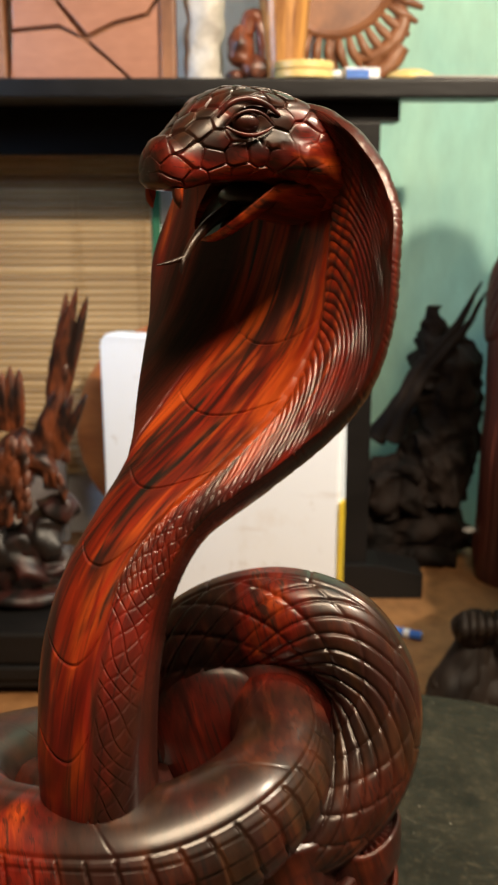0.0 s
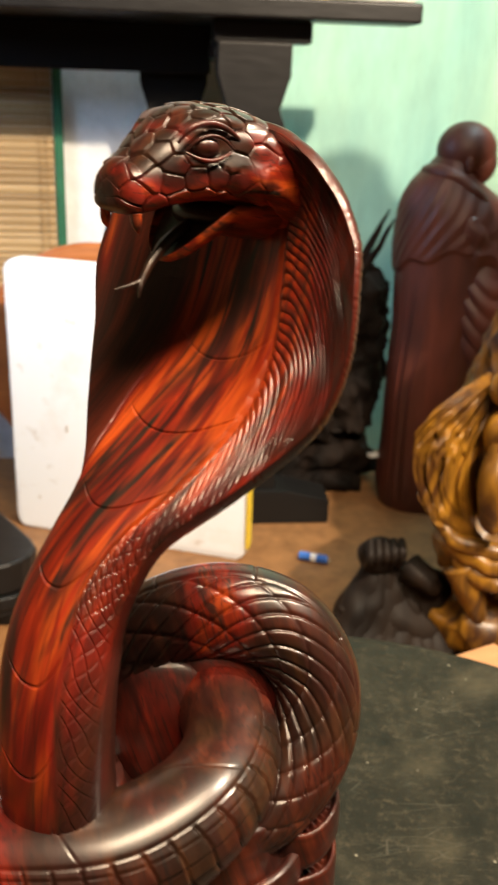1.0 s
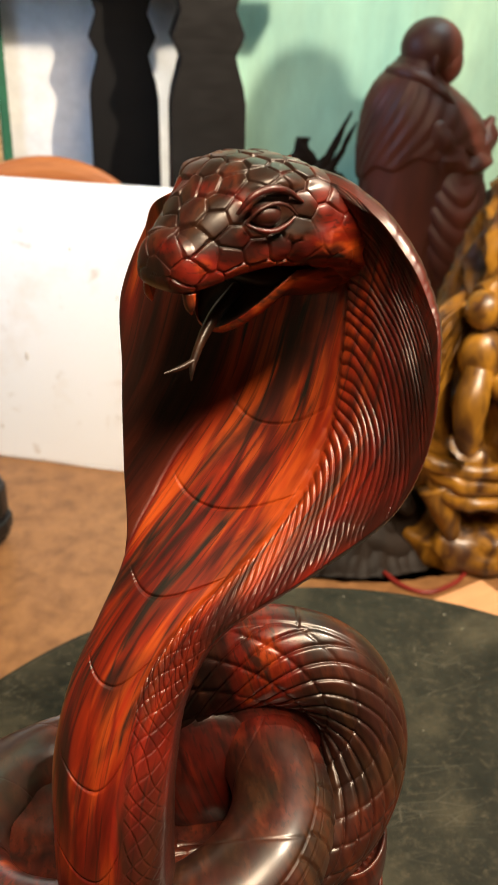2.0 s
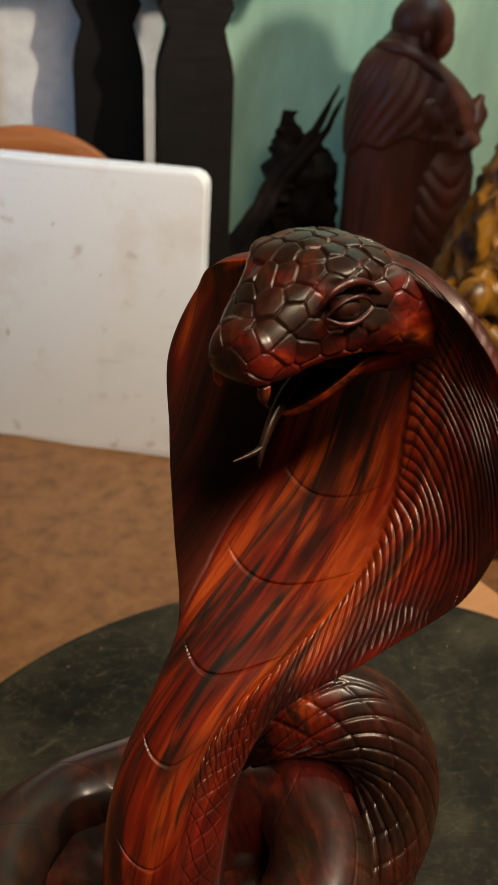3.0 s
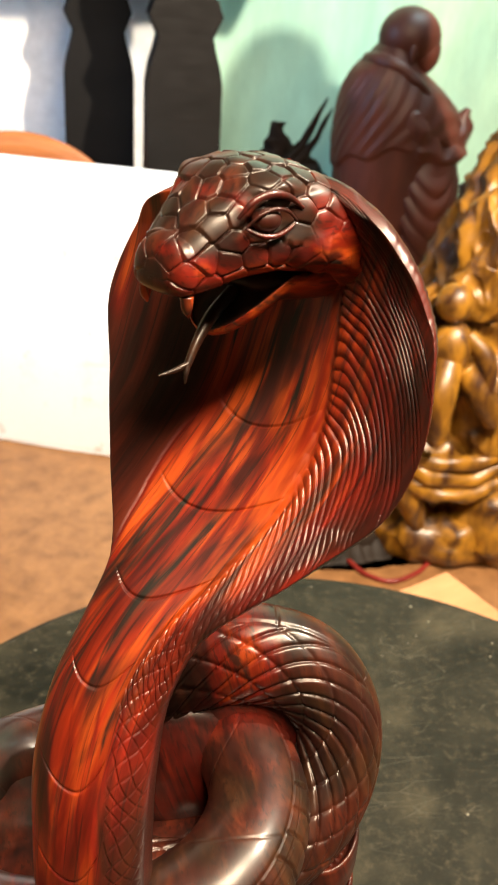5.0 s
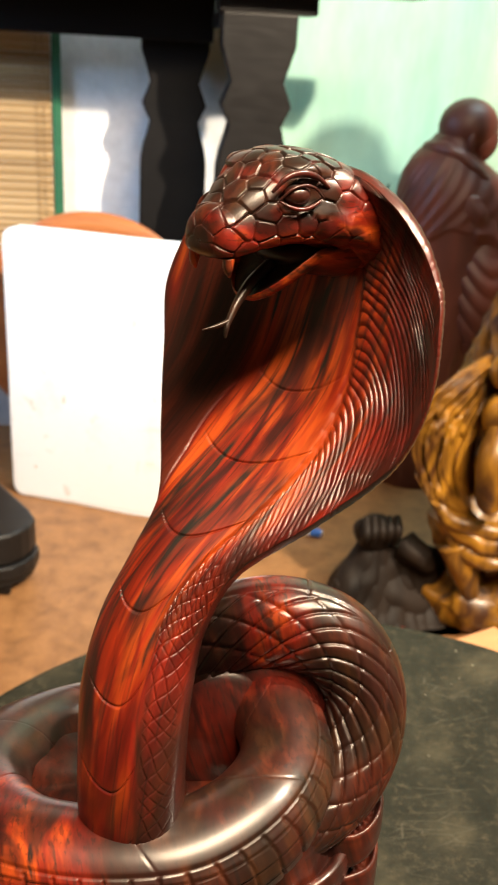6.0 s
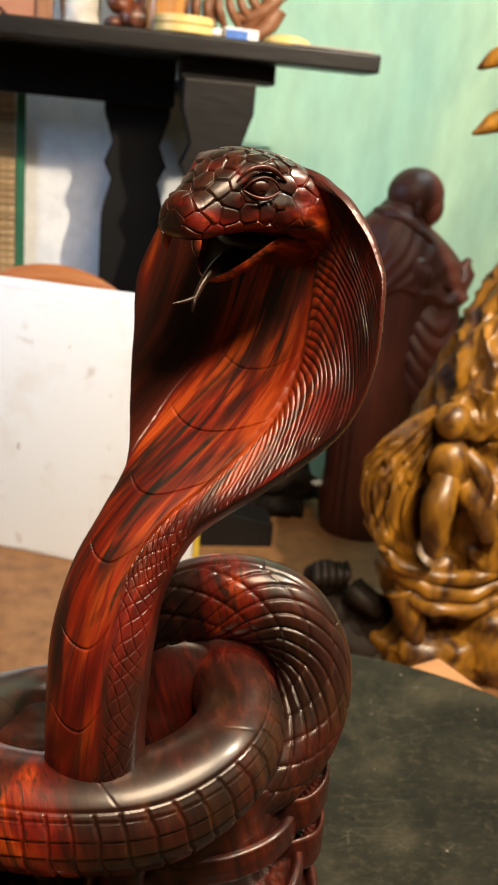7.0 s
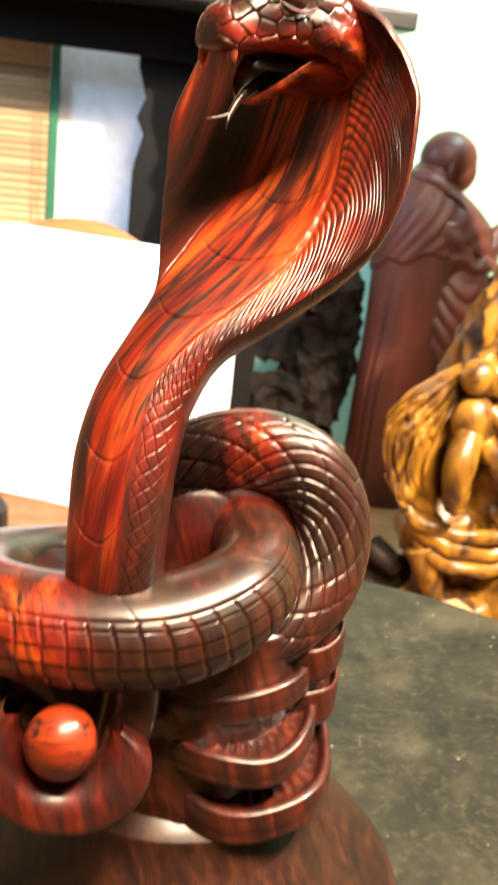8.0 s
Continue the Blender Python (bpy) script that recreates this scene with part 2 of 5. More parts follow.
def vary_slats(m):
    """Each slat a little lighter or darker than the next."""
    nodes, links = m.node_tree.nodes, m.node_tree.links
    bsdf = nodes["Principled BSDF"]
    link = bsdf.inputs["Base Color"].links[0]
    source = link.from_socket
    info = nodes.new("ShaderNodeObjectInfo")
    tone = ramp(nodes, [(0.0, (0.55, 0.50, 0.44)), (0.45, (0.85, 0.83, 0.80)), (1.0, (1.0, 1.0, 1.0))])
    links.new(info.outputs["Random"], tone.inputs["Fac"])
    links.new(mixed(nodes, links, source, tone.outputs["Color"], 1.0, "MULTIPLY"), bsdf.inputs["Base Color"])


vary_slats(BAMBOO)
GREEN_TRIM = surface("green_cloth", (0.010, 0.085, 0.040), (0.020, 0.14, 0.065), 20.0, 300.0, (0.7, 0.9))
PLANK = surface("light_orange_wood", (0.44, 0.21, 0.09), (0.58, 0.31, 0.15), 10.0, 120.0, (0.45, 0.6), (0.2, 1, 1))
BLUE = surface("blue_wrap", (0.03, 0.11, 0.42), (0.05, 0.17, 0.55), 40, 200, (0.25, 0.4))
STEEL = surface("bright_metal", (0.55, 0.55, 0.55), (0.7, 0.7, 0.7), 40, 200, (0.2, 0.35), metal=1.0)
YELLOW_PLASTIC = surface("cream_yellow_plastic", (0.68, 0.48, 0.16), (0.80, 0.60, 0.24), 20, 100, (0.3, 0.5))
PAPER = surface("white_paper", (0.68, 0.70, 0.72), (0.80, 0.80, 0.80), 12, 100, (0.6, 0.8))
GREYSTONE = surface("grey_white_stone", (0.28, 0.25, 0.22), (0.62, 0.58, 0.52), 14, 80, (0.5, 0.7))
RED_CABLE = surface("dark_red_rubber", (0.16, 0.014, 0.010), (0.24, 0.022, 0.016), 30, 200, (0.35, 0.5))

# ---- building tools ----
def mesh_object(name, verts, faces, mat, parent=None, label="", smooth=True):
    me = bpy.data.meshes.new(name)
    me.from_pydata([tuple(v) for v in np.asarray(verts, float)], [], [tuple(int(i) for i in f) for f in faces])
    me.materials.append(mat)
    if smooth:
        me.polygons.foreach_set("use_smooth", [True] * len(me.polygons))
    me.update()
    ob = new(name, me)
    ob.parent = parent
    return tagged(ob, label)


def part(name, bm, mat, parent, label="", smooth=False):
    me = bpy.data.meshes.new(name)
    bm.to_mesh(me)
    bm.free()
    me.materials.append(mat)
    if smooth:
        me.polygons.foreach_set("use_smooth", [True] * len(me.polygons))
    ob = new(name, me)
    ob.parent = parent
    return tagged(ob, label)


def thing(name, place, label, category, group="", kind=""):
    ob = new(name)
    ob.empty_display_size = 0.02
    ob.location = place
    return tagged(ob, label, category, group, kind)


def block(size, at=(0, 0, 0), bevel=0.003, turn=None, segments=2):
    bm = bmesh.new()
    bmesh.ops.create_cube(bm, size=1.0)
    bmesh.ops.scale(bm, vec=size, verts=bm.verts)
    if bevel:
        bmesh.ops.bevel(bm, geom=bm.edges[:], offset=bevel, segments=segments, affect="EDGES", profile=0.6)
    m = Matrix.Translation(at) @ (turn or Matrix.Identity(4))
    bmesh.ops.transform(bm, matrix=m, verts=bm.verts)
    return bm


def outline_slab(points, thick, bevel=0.002):
    """A slab in x and z with the given outline, thick along y (0 to thick)."""
    bm = bmesh.new()
    vs = [bm.verts.new((x, 0, z)) for x, z in points]
    f = bm.faces.new(vs)
    got = bmesh.ops.extrude_face_region(bm, geom=[f])
    bmesh.ops.translate(bm, vec=(0, thick, 0), verts=[v for v in got["geom"] if isinstance(v, bmesh.types.BMVert)])
    bmesh.ops.recalc_face_normals(bm, faces=bm.faces)
    if bevel:
        sharp = [e for e in bm.edges if len(e.link_faces) == 2 and e.calc_face_angle(0) > 1.2]
        bmesh.ops.bevel(bm, geom=sharp, offset=bevel, segments=2, affect="EDGES", profile=0.6)
    return bm


def plan_slab(points, z0, z1, bevel):
    """A slab with the given outline in plan."""
    bm = bmesh.new()
    f = bm.faces.new([bm.verts.new((x, y, z0)) for x, y in points])
    got = bmesh.ops.extrude_face_region(bm, geom=[f])
    bmesh.ops.translate(bm, vec=(0, 0, z1 - z0), verts=[v for v in got["geom"] if isinstance(v, bmesh.types.BMVert)])
    bmesh.ops.recalc_face_normals(bm, faces=bm.faces)
    bmesh.ops.bevel(bm, geom=[e for e in bm.edges if e.calc_face_angle(0) > 1.2], offset=bevel, segments=4, affect="EDGES", profile=0.5)
    return bm


def lathe(profile, steps=48, at=(0, 0, 0)):
    bm = bmesh.new()
    vs = [bm.verts.new((r, 0, z)) for r, z in profile]
    edges = [bm.edges.new((a, b)) for a, b in zip(vs, vs[1:])]
    bmesh.ops.spin(bm, geom=vs + edges, axis=(0, 0, 1), cent=(0, 0, 0), steps=steps, angle=2 * math.pi, use_duplicate=False)
    bmesh.ops.remove_doubles(bm, verts=bm.verts, dist=1e-5)
    bmesh.ops.recalc_face_normals(bm, faces=bm.faces)
    bmesh.ops.translate(bm, vec=at, verts=bm.verts)
    return bm


def spline(points, n):
    """A Catmull-Rom curve through rows of numbers, at n even steps of its chord length."""
    p = np.asarray(points, float)
    d = np.r_[0, np.cumsum(np.maximum(np.linalg.norm(np.diff(p[:, :3], axis=0), axis=1), 1e-9))]
    m = np.gradient(p, d, axis=0, edge_order=1)
    t = np.linspace(0, d[-1], n)
    k = np.clip(np.searchsorted(d, t, side="right") - 1, 0, len(d) - 2)
    h = (d[k + 1] - d[k])[:, None]
    u = ((t - d[k])[:, None]) / h
    return (2 * u**3 - 3 * u**2 + 1) * p[k] + (u**3 - 2 * u**2 + u) * h * m[k] + (3 * u**2 - 2 * u**3) * p[k + 1] + (u**3 - u**2) * h * m[k + 1]


def grid_faces(rows, cols, closed=True, start=0):
    a = np.arange(rows - 1)[:, None] * cols
    b = np.arange(cols if closed else cols - 1)[None]
    c = (b + 1) % cols
    f = np.stack([a + b, a + c, a + cols + c, a + cols + b], -1).reshape(-1, 4) + start
    return f


def unit(v):
    return v / np.maximum(np.linalg.norm(v, axis=-1, keepdims=True), 1e-12)


def frames_along(c, up=(0, 0, 1)):
    """Tangent, side and up of a curve, kept from twisting."""
    t = unit(np.gradient(c, axis=0))
    u = np.empty_like(c)
    up = (0.0, -1.0, 0.0) if abs(np.dot(up, t[0])) > 0.9 else up
    first = np.asarray(up, float) - t[0] * np.dot(up, t[0])
    u[0] = first / np.linalg.norm(first)
    for i in range(1, len(c)):
        w = u[i - 1] - t[i] * np.dot(u[i - 1], t[i])
        u[i] = w / np.linalg.norm(w)
    return t, np.cross(t, u), u


def tube(points, n, around, ends=True):
    """A round limb through rows of x, y, z, radius."""
    p = spline(points, n)
    c, r = p[:, :3], p[:, 3]
    t, s, u = frames_along(c)
    th = np.linspace(0, 2 * math.pi, around, endpoint=False)
    v = c[:, None] + r[:, None, None] * (np.cos(th)[None, :, None] * s[:, None] + np.sin(th)[None, :, None] * u[:, None])
    verts, faces = v.reshape(-1, 3), [tuple(f) for f in grid_faces(n, around)]
    if ends:
        verts = np.vstack([verts, c[:1], c[-1:]])
        k = n * around
        faces += [(k, (i + 1) % around, i) for i in range(around)]
        faces += [(k + 1, k - around + i, k - around + (i + 1) % around) for i in range(around)]
    return verts, faces


def gather(pieces):
    """Several (verts, faces) as one."""
    vs, fs, k = [], [], 0
    for v, f in pieces:
        vs.append(np.asarray(v))
        fs += [tuple(int(i) + k for i in q) for q in f]
        k += len(v)
    return np.vstack(vs), fs


def roughen(verts, scale, amount, seed=0.0):
    """Pushes points about by smooth noise."""
    return np.array([np.array(v) + amount * np.array(noise.noise_vector(Vector(v) * scale + Vector((seed, seed * 1.7, -seed)))) for v in verts])

# ---- the room ----
tagged(part("floor", block((4.2, 4.2, 0.08), (0.2, 0.0, -0.04), 0), FLOOR, None), "brown mottled polished stone floor", "floor", kind="structure")
tagged(part("wall_north", block((4.4, 0.12, 2.7), (0.2, 1.90, 1.30), 0), TEAL, None), "teal-green painted plaster wall", "wall", kind="structure")
tagged(part("wall_south", block((4.4, 0.12, 2.7), (0.2, -2.00, 1.30), 0), DIM_WALL, None), "unseen brownish wall, kept dark against bounce light", "wall", kind="structure")
tagged(part("wall_east", block((0.12, 3.78, 2.7), (2.24, -0.05, 1.30), 0), TEAL, None), "teal-green painted plaster wall", "wall", kind="structure")
tagged(part("wall_west", block((0.12, 3.78, 2.7), (-1.84, -0.05, 1.30), 0), DIM_WALL, None), "unseen brownish wall, kept dark against bounce light", "wall", kind="structure")
tagged(part("ceiling", block((4.4, 4.2, 0.1), (0.2, -0.05, 2.70), 0), CEILING, None), "unseen brownish ceiling, kept dark against bounce light", "ceiling", kind="structure")

# the whitewashed panel behind the table, left of the teal plaster
tagged(part("wall_panel", block((1.10, 0.03, 1.6), (-0.42, 1.825, 0.80), 0.002), WHITE_WALL, None), "bluish white painted wall panel behind the table", "wall panel", kind="structure")


# ---- the round stool ----
def round_stool():
    st = thing("round_stool", (0.075, 0.345, 0), "round stool with a worn dark green painted top, scratched and dusty", "stool")
    r = 0.288
    prof = [(0.0, 0.3245), (r - 0.006, 0.3245), (r - 0.002, 0.3235), (r, 0.320), (r, 0.300), (r - 0.004, 0.2955), (0.0, 0.2955)]
    part("seat", lathe(prof, 160), STOOL_TOP, st, smooth=False)
    part("apron", lathe([(0.10, 0.2955), (0.10, 0.265), (0.085, 0.265), (0.085, 0.2955)], 96), BLACKWOOD, st)
    part("pedestal", lathe([(0.0, 0.2955), (0.060, 0.2955), (0.045, 0.26), (0.036, 0.16), (0.044, 0.07), (0.075, 0.03), (0.15, 0.018), (0.155, 0.0), (0.0, 0.0)], 64), BLACKWOOD, st, smooth=True)
    return st


round_stool()

# ---- the table and what stands round it ----
def baluster(width, height, shoulder):
    """Half outlines of a carved board leg: plain foot part, two hollows, plain head part."""
    w = width / 2
    pts = [(w * 1.04, 0.0), (w, shoulder - 0.035), (w * 0.93, shoulder - 0.012), (w * 0.80, shoulder + 0.012), (w * 0.72, shoulder + 0.030), (w * 0.86, shoulder + 0.046),
           (w * 0.96, shoulder + 0.058), (w * 0.86, shoulder + 0.072), (w * 0.72, shoulder + 0.092), (w * 0.86, shoulder + 0.118), (w, shoulder + 0.142), (w, height)]
    return pts + [(-x, z) for x, z in reversed(pts)]


def console_table():
    t = thing("console_table", (0, 1.45, 0), "black stained wooden console table with carved board legs", "table")
    top = [(-1.239, 0.0), (0.381, 0.0), (0.381, 0.085), (0.230, 0.085), (0.230, 0.30), (-1.239, 0.30)]
    part("tabletop", plan_slab(top, 0.8145, 0.8425, 0.004), BLACKWOOD, t)
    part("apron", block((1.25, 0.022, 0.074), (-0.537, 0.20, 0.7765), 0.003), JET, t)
    part("bracket", block((0.147, 0.07, 0.030), (0.1565, 0.085, 0.7990), 0.003), BLACKWOOD, t)
    part("crosspiece", block((0.105, 0.30, 0.022), (0.137, 0.215, 0.7730), 0.003), BLACKWOOD, t)
    leg = part("leg", outline_slab(baluster(0.112, 0.7615, 0.575), 0.05), BLACKWOOD, t)
    leg.location = (0.1450, 0.05, 0.0225)
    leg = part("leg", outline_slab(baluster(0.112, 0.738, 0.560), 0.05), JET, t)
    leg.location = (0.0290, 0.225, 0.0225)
    for x in (-0.85, -0.97):
        leg = part("leg", outline_slab(baluster(0.112, 0.738, 0.560), 0.05), BLACKWOOD, t)
        leg.location = (x, 0.225 if x < -0.9 else 0.05, 0.0225)
    foot = [(-0.120, 0.0), (0.160, 0.0), (0.160, 0.044), (0.085, 0.062), (0.060, 0.062), (-0.060, 0.062), (-0.085, 0.062), (-0.120, 0.044)]
    f = part("foot", outline_slab(foot, 0.075), BLACKWOOD, t)
    f.location = (0.140, 0.038, 0.0)
    f = part("foot", outline_slab(foot, 0.110), BLACKWOOD, t)
    f.location = (0.020, 0.183, 0.0)
    return t


console_table()


def bamboo_blind():
    b = thing("bamboo_blind", (-0.603, 1.790, 0.0), "hanging bamboo slat blind with a green cloth edge", "blind")
    rng = random.Random(4)
    shapes = []
    for h in (0.0125, 0.0155, 0.0105):
        bm = bmesh.new()
        n = 5
        rows = []
        for i in range(n):
            u = i / (n - 1)
            z, y = (u - 0.5) * h, -0.0022 * math.sin(math.pi * u)
            rows.append([bm.verts.new((x, y, z)) for x in (-0.42, 0.42)])
        for a, c in zip(rows, rows[1:]):
            bm.faces.new((a[0], a[1], c[1], c[0]))
        back = [bm.verts.new((x, 0.0012, z)) for z in (-h / 2, h / 2) for x in (-0.42, 0.42)]
        bm.faces.new((back[0], back[2], back[3], back[1]))
        for a, c in ((rows[0], back[:2]), (rows[-1], back[2:])):
            bm.faces.new((a[0], a[1], c[1], c[0]))
        bmesh.ops.recalc_face_normals(bm, faces=bm.faces)
        me = bpy.data.meshes.new("slat")
        bm.to_mesh(me)
        bm.free()
        me.materials.append(BAMBOO)
        shapes.append((h, me))
    z = 0.132
    while z < 1.12:
        h, me = rng.choice(shapes)
        s = new("slat", me)
        s.parent = b
        s.location = (0.0, rng.uniform(-0.0012, 0.0012), z + h / 2)
        z += h + rng.uniform(0.0001, 0.0008)
    part("edging", block((0.016, 0.007, 1.0), (0.430, -0.001, 0.625), 0.002), GREEN_TRIM, b, "dark green cloth edging")
    for x in (-0.20, 0.07, 0.275, 0.395):
        for d in (0, 0.012):
            part("cord", block((0.0016, 0.0016, 0.985), (x + d, -0.0044, 0.625), 0), BAMBOO, b, "straw-coloured woven cord")
    part("head_rail", block((0.88, 0.02, 0.03), (0.0, 0.006, 1.135), 0.003), BAMBOO, b)
    return b


bamboo_blind()


def foam_board():
    b = thing("foam_board", (-0.052, 1.425, 0.0), "white polystyrene board with smudges, standing on edge", "foam board")
    w, h, r = 0.205, 0.462, 0.022
    pts = []
    for cx, cz, a0 in ((w - r, r, -90), (w - r, h - r, 0), (-w + r, h - r, 90), (-w + r, r, 180)):
        pts += [(cx + r * math.cos(radians(a0 + k * 15)), cz + r * math.sin(radians(a0 + k * 15))) for k in range(7)]
    p = part("sheet", outline_slab(pts, 0.034, 0.004), FOAM, b)
    # ragged, slightly dented edge
    bm = bmesh.new()
    bm.from_mesh(p.data)
    bmesh.ops.subdivide_edges(bm, edges=bm.edges[:], cuts=3, use_grid_fill=True)
    for v in bm.verts:
        v.co += 0.0016 * noise.noise_vector(v.co * 45)
    bm.to_mesh(p.data)
    bm.free()
    part("tape", block((0.005, 0.020, 0.20), (w + 0.002, 0.006, 0.125), 0.001), YELLOW_TAPE, b, "yellow adhesive tape strip")
    for x, z, s in ((-0.105, 0.19, 0.007), (-0.16, 0.06, 0.004), (0.05, 0.30, 0.003), (-0.02, 0.37, 0.003)):
        part("dent", block((s * 0.5, 0.002, s * 1.6), (x, -0.0006, z), 0.0008), GREYSTONE, b, "small dark dent")
    b.rotation_euler = (0, 0, radians(-21.5))
    return b


foam_board()


def wooden_disc():
    d = thing("wooden_disc", (-0.112, 1.642, 0.2635), "round orange-brown wooden disc leaning behind the white board", "wooden disc")
    part("plate", lathe([(0.0, 0.012), (0.180, 0.012), (0.193, 0.010), (0.200, 0.004), (0.200, -0.006), (0.193, -0.010), (0.0, -0.010)], 96), DISC_WOOD, d)
    part("batten", block((0.030, 0.300, 0.012), (-0.120, 0.0, 0.0185), 0.002), EAGLE_WOOD, d, "darker brown batten")
    d.rotation_euler = (radians(90 - 2), 0, 0)
    return d


wooden_disc()
# cream board low on the wall under the blind
tagged(part("cream_board", block((0.40, 0.02, 0.20), (-0.56, 1.765, 0.100), 0.003), GREYSTONE, None), "cream board standing low against the wall", "board")


def battery():
    b = thing("battery", (0.2510, 1.345, 0.0072), "blue wrapped battery lying on the floor", "battery")
    prof = [(0, -0.025), (0.0068, -0.025), (0.0071, -0.0245), (0.0071, 0.0215), (0.0066, 0.0225), (0, 0.0225)]
    part("can", lathe(prof, 24), BLUE, b)
    part("terminal", lathe([(0, 0.0225), (0.0050, 0.0226), (0.0050, 0.0232), (0.0026, 0.0234), (0.0026, 0.0252), (0, 0.0252)], 20), STEEL, b, "bright metal terminal")
    part("band", lathe([(0.0071, -0.006), (0.00725, -0.0058), (0.00725, 0.004), (0.0071, 0.0042)], 24), PAPER, b, "pale printed band")
    b.rotation_euler = (0, radians(90), radians(-24))
    return b


battery()
# small scrap by the wall
tagged(part("paper_scrap", block((0.020, 0.014, 0.006), (0.402, 1.60, 0.085), 0.002, Matrix.Rotation(0.6, 4, "Z")), PAPER, None), "small crumpled bluish paper scrap on the driftwood", "paper scrap")
# low crate beside the stool, only its light lid in view
def low_crate():
    c = thing("low_crate", (0.287, 0.690, 0.0), "low wooden crate with a light orange plank lid", "crate")
    part("lid", block((0.145, 0.36, 0.014), (-0.0725, -0.18, 0.263), 0.002), PLANK, c)
    for x, y, w, d in ((-0.0725, -0.015, 0.13, 0.012), (-0.0725, -0.345, 0.13, 0.012), (-0.012, -0.18, 0.012, 0.316), (-0.133, -0.18, 0.012, 0.316)):
        part("side", block((w, d, 0.2555), (x, y, 0.12775), 0.001), PLANK, c)
    c.rotation_euler = (0, 0, radians(22.5))
    return c


low_crate()
v, f = tube([(0.335, 1.070, 0.004, 0.0035), (0.352, 1.035, 0.004, 0.0035), (0.376, 1.018, 0.004, 0.0035), (0.42, 1.03, 0.004, 0.0035), (0.46, 1.065, 0.004, 0.0035)], 50, 10)
tagged(mesh_object("cable", v, f, RED_CABLE), "dark red rubber cable lying on the floor", "cable")

# ---- the carved cobra ----
def smooth01(x, a, b):
    u = np.clip((x - a) / (b - a), 0, 1)
    return u * u * (3 - 2 * u)


def groove(x, width):
    """1 on the line x = whole number, falling to 0 within width."""
    d = np.abs(x - np.round(x))
    return np.clip(1 - d / width, 0, 1) ** 1.5


def wobble(p, scale, seed=0.0):
    """A cheap smooth noise in -1..1 for arrays of points."""
    q = p * scale + seed
    return (np.sin(q[..., 0] * 1.7 + 1.3 * np.sin(q[..., 1] * 1.1 + 0.7)) + np.sin(q[..., 1] * 2.1 + 1.1 * np.sin(q[..., 2] * 1.4 + 2.1)) + np.sin(q[..., 2] * 1.9 + 1.2 * np.sin(q[..., 0] * 1.3 + 4.0))) / 3


# ventral centre, turn of the breadth, breadth to the two sides, fold of the two flanges, bulge, depth behind, crease
HOOD = [
    (-0.0440, 0.229, 0.500, -24, 0.015, 0.016, 0.000, 0.000, 0.0120, 0.022, 0.50),
    (-0.0450, 0.230, 0.545, -24, 0.0150, 0.0165, 0.000, 0.000, 0.0110, 0.022, 0.45),
    (-0.0440, 0.236, 0.568, -24, 0.0150, 0.0175, 0.000, 0.000, 0.0090, 0.022, 0.42),
    (-0.0395, 0.244, 0.588, -24, 0.0135, 0.0180, 0.000, 0.000, 0.0070, 0.021, 0.40),
    (-0.0315, 0.251, 0.603, -24, 0.0130, 0.0210, 0.000, 0.002, 0.0050, 0.019, 0.49),
    (-0.0210, 0.258, 0.616, -25, 0.0165, 0.0335, 0.000, 0.007, 0.0030, 0.017, 0.46),
    (-0.0065, 0.268, 0.634, -32, 0.0335, 0.0470, -0.001, 0.013, 0.0015, 0.015, 0.42),
    (0.0035, 0.2755, 0.652, -37, 0.0490, 0.0500, -0.0045, 0.017, 0.0010, 0.013, 0.38),
    (0.0080, 0.281, 0.672, -40, 0.0560, 0.0500, -0.0045, 0.017, 0.0010, 0.012, 0.35),
    (0.0105, 0.283, 0.690, -40, 0.0500, 0.0440, -0.0045, 0.013, 0.0010, 0.012, 0.36),
    (0.0095, 0.2810, 0.7030, -40, 0.0370, 0.0345, -0.001, 0.008, 0.0010, 0.009, 0.46),
    (0.0080, 0.2790, 0.7095, -40, 0.0160, 0.0255, 0.000, 0.004, 0.0010, 0.006, 0.46),
    (0.0070, 0.2780, 0.7130, -40, 0.0080, 0.0150, 0.000, 0.000, 0.0010, 0.004, 0.46),
    (0.0060, 0.2775, 0.7150, -40, 0.0030, 0.0040, 0.000, 0.000, 0.0002, 0.001, 0.46),
]
FRONT, BACK, ALONG = 300, 56, 860


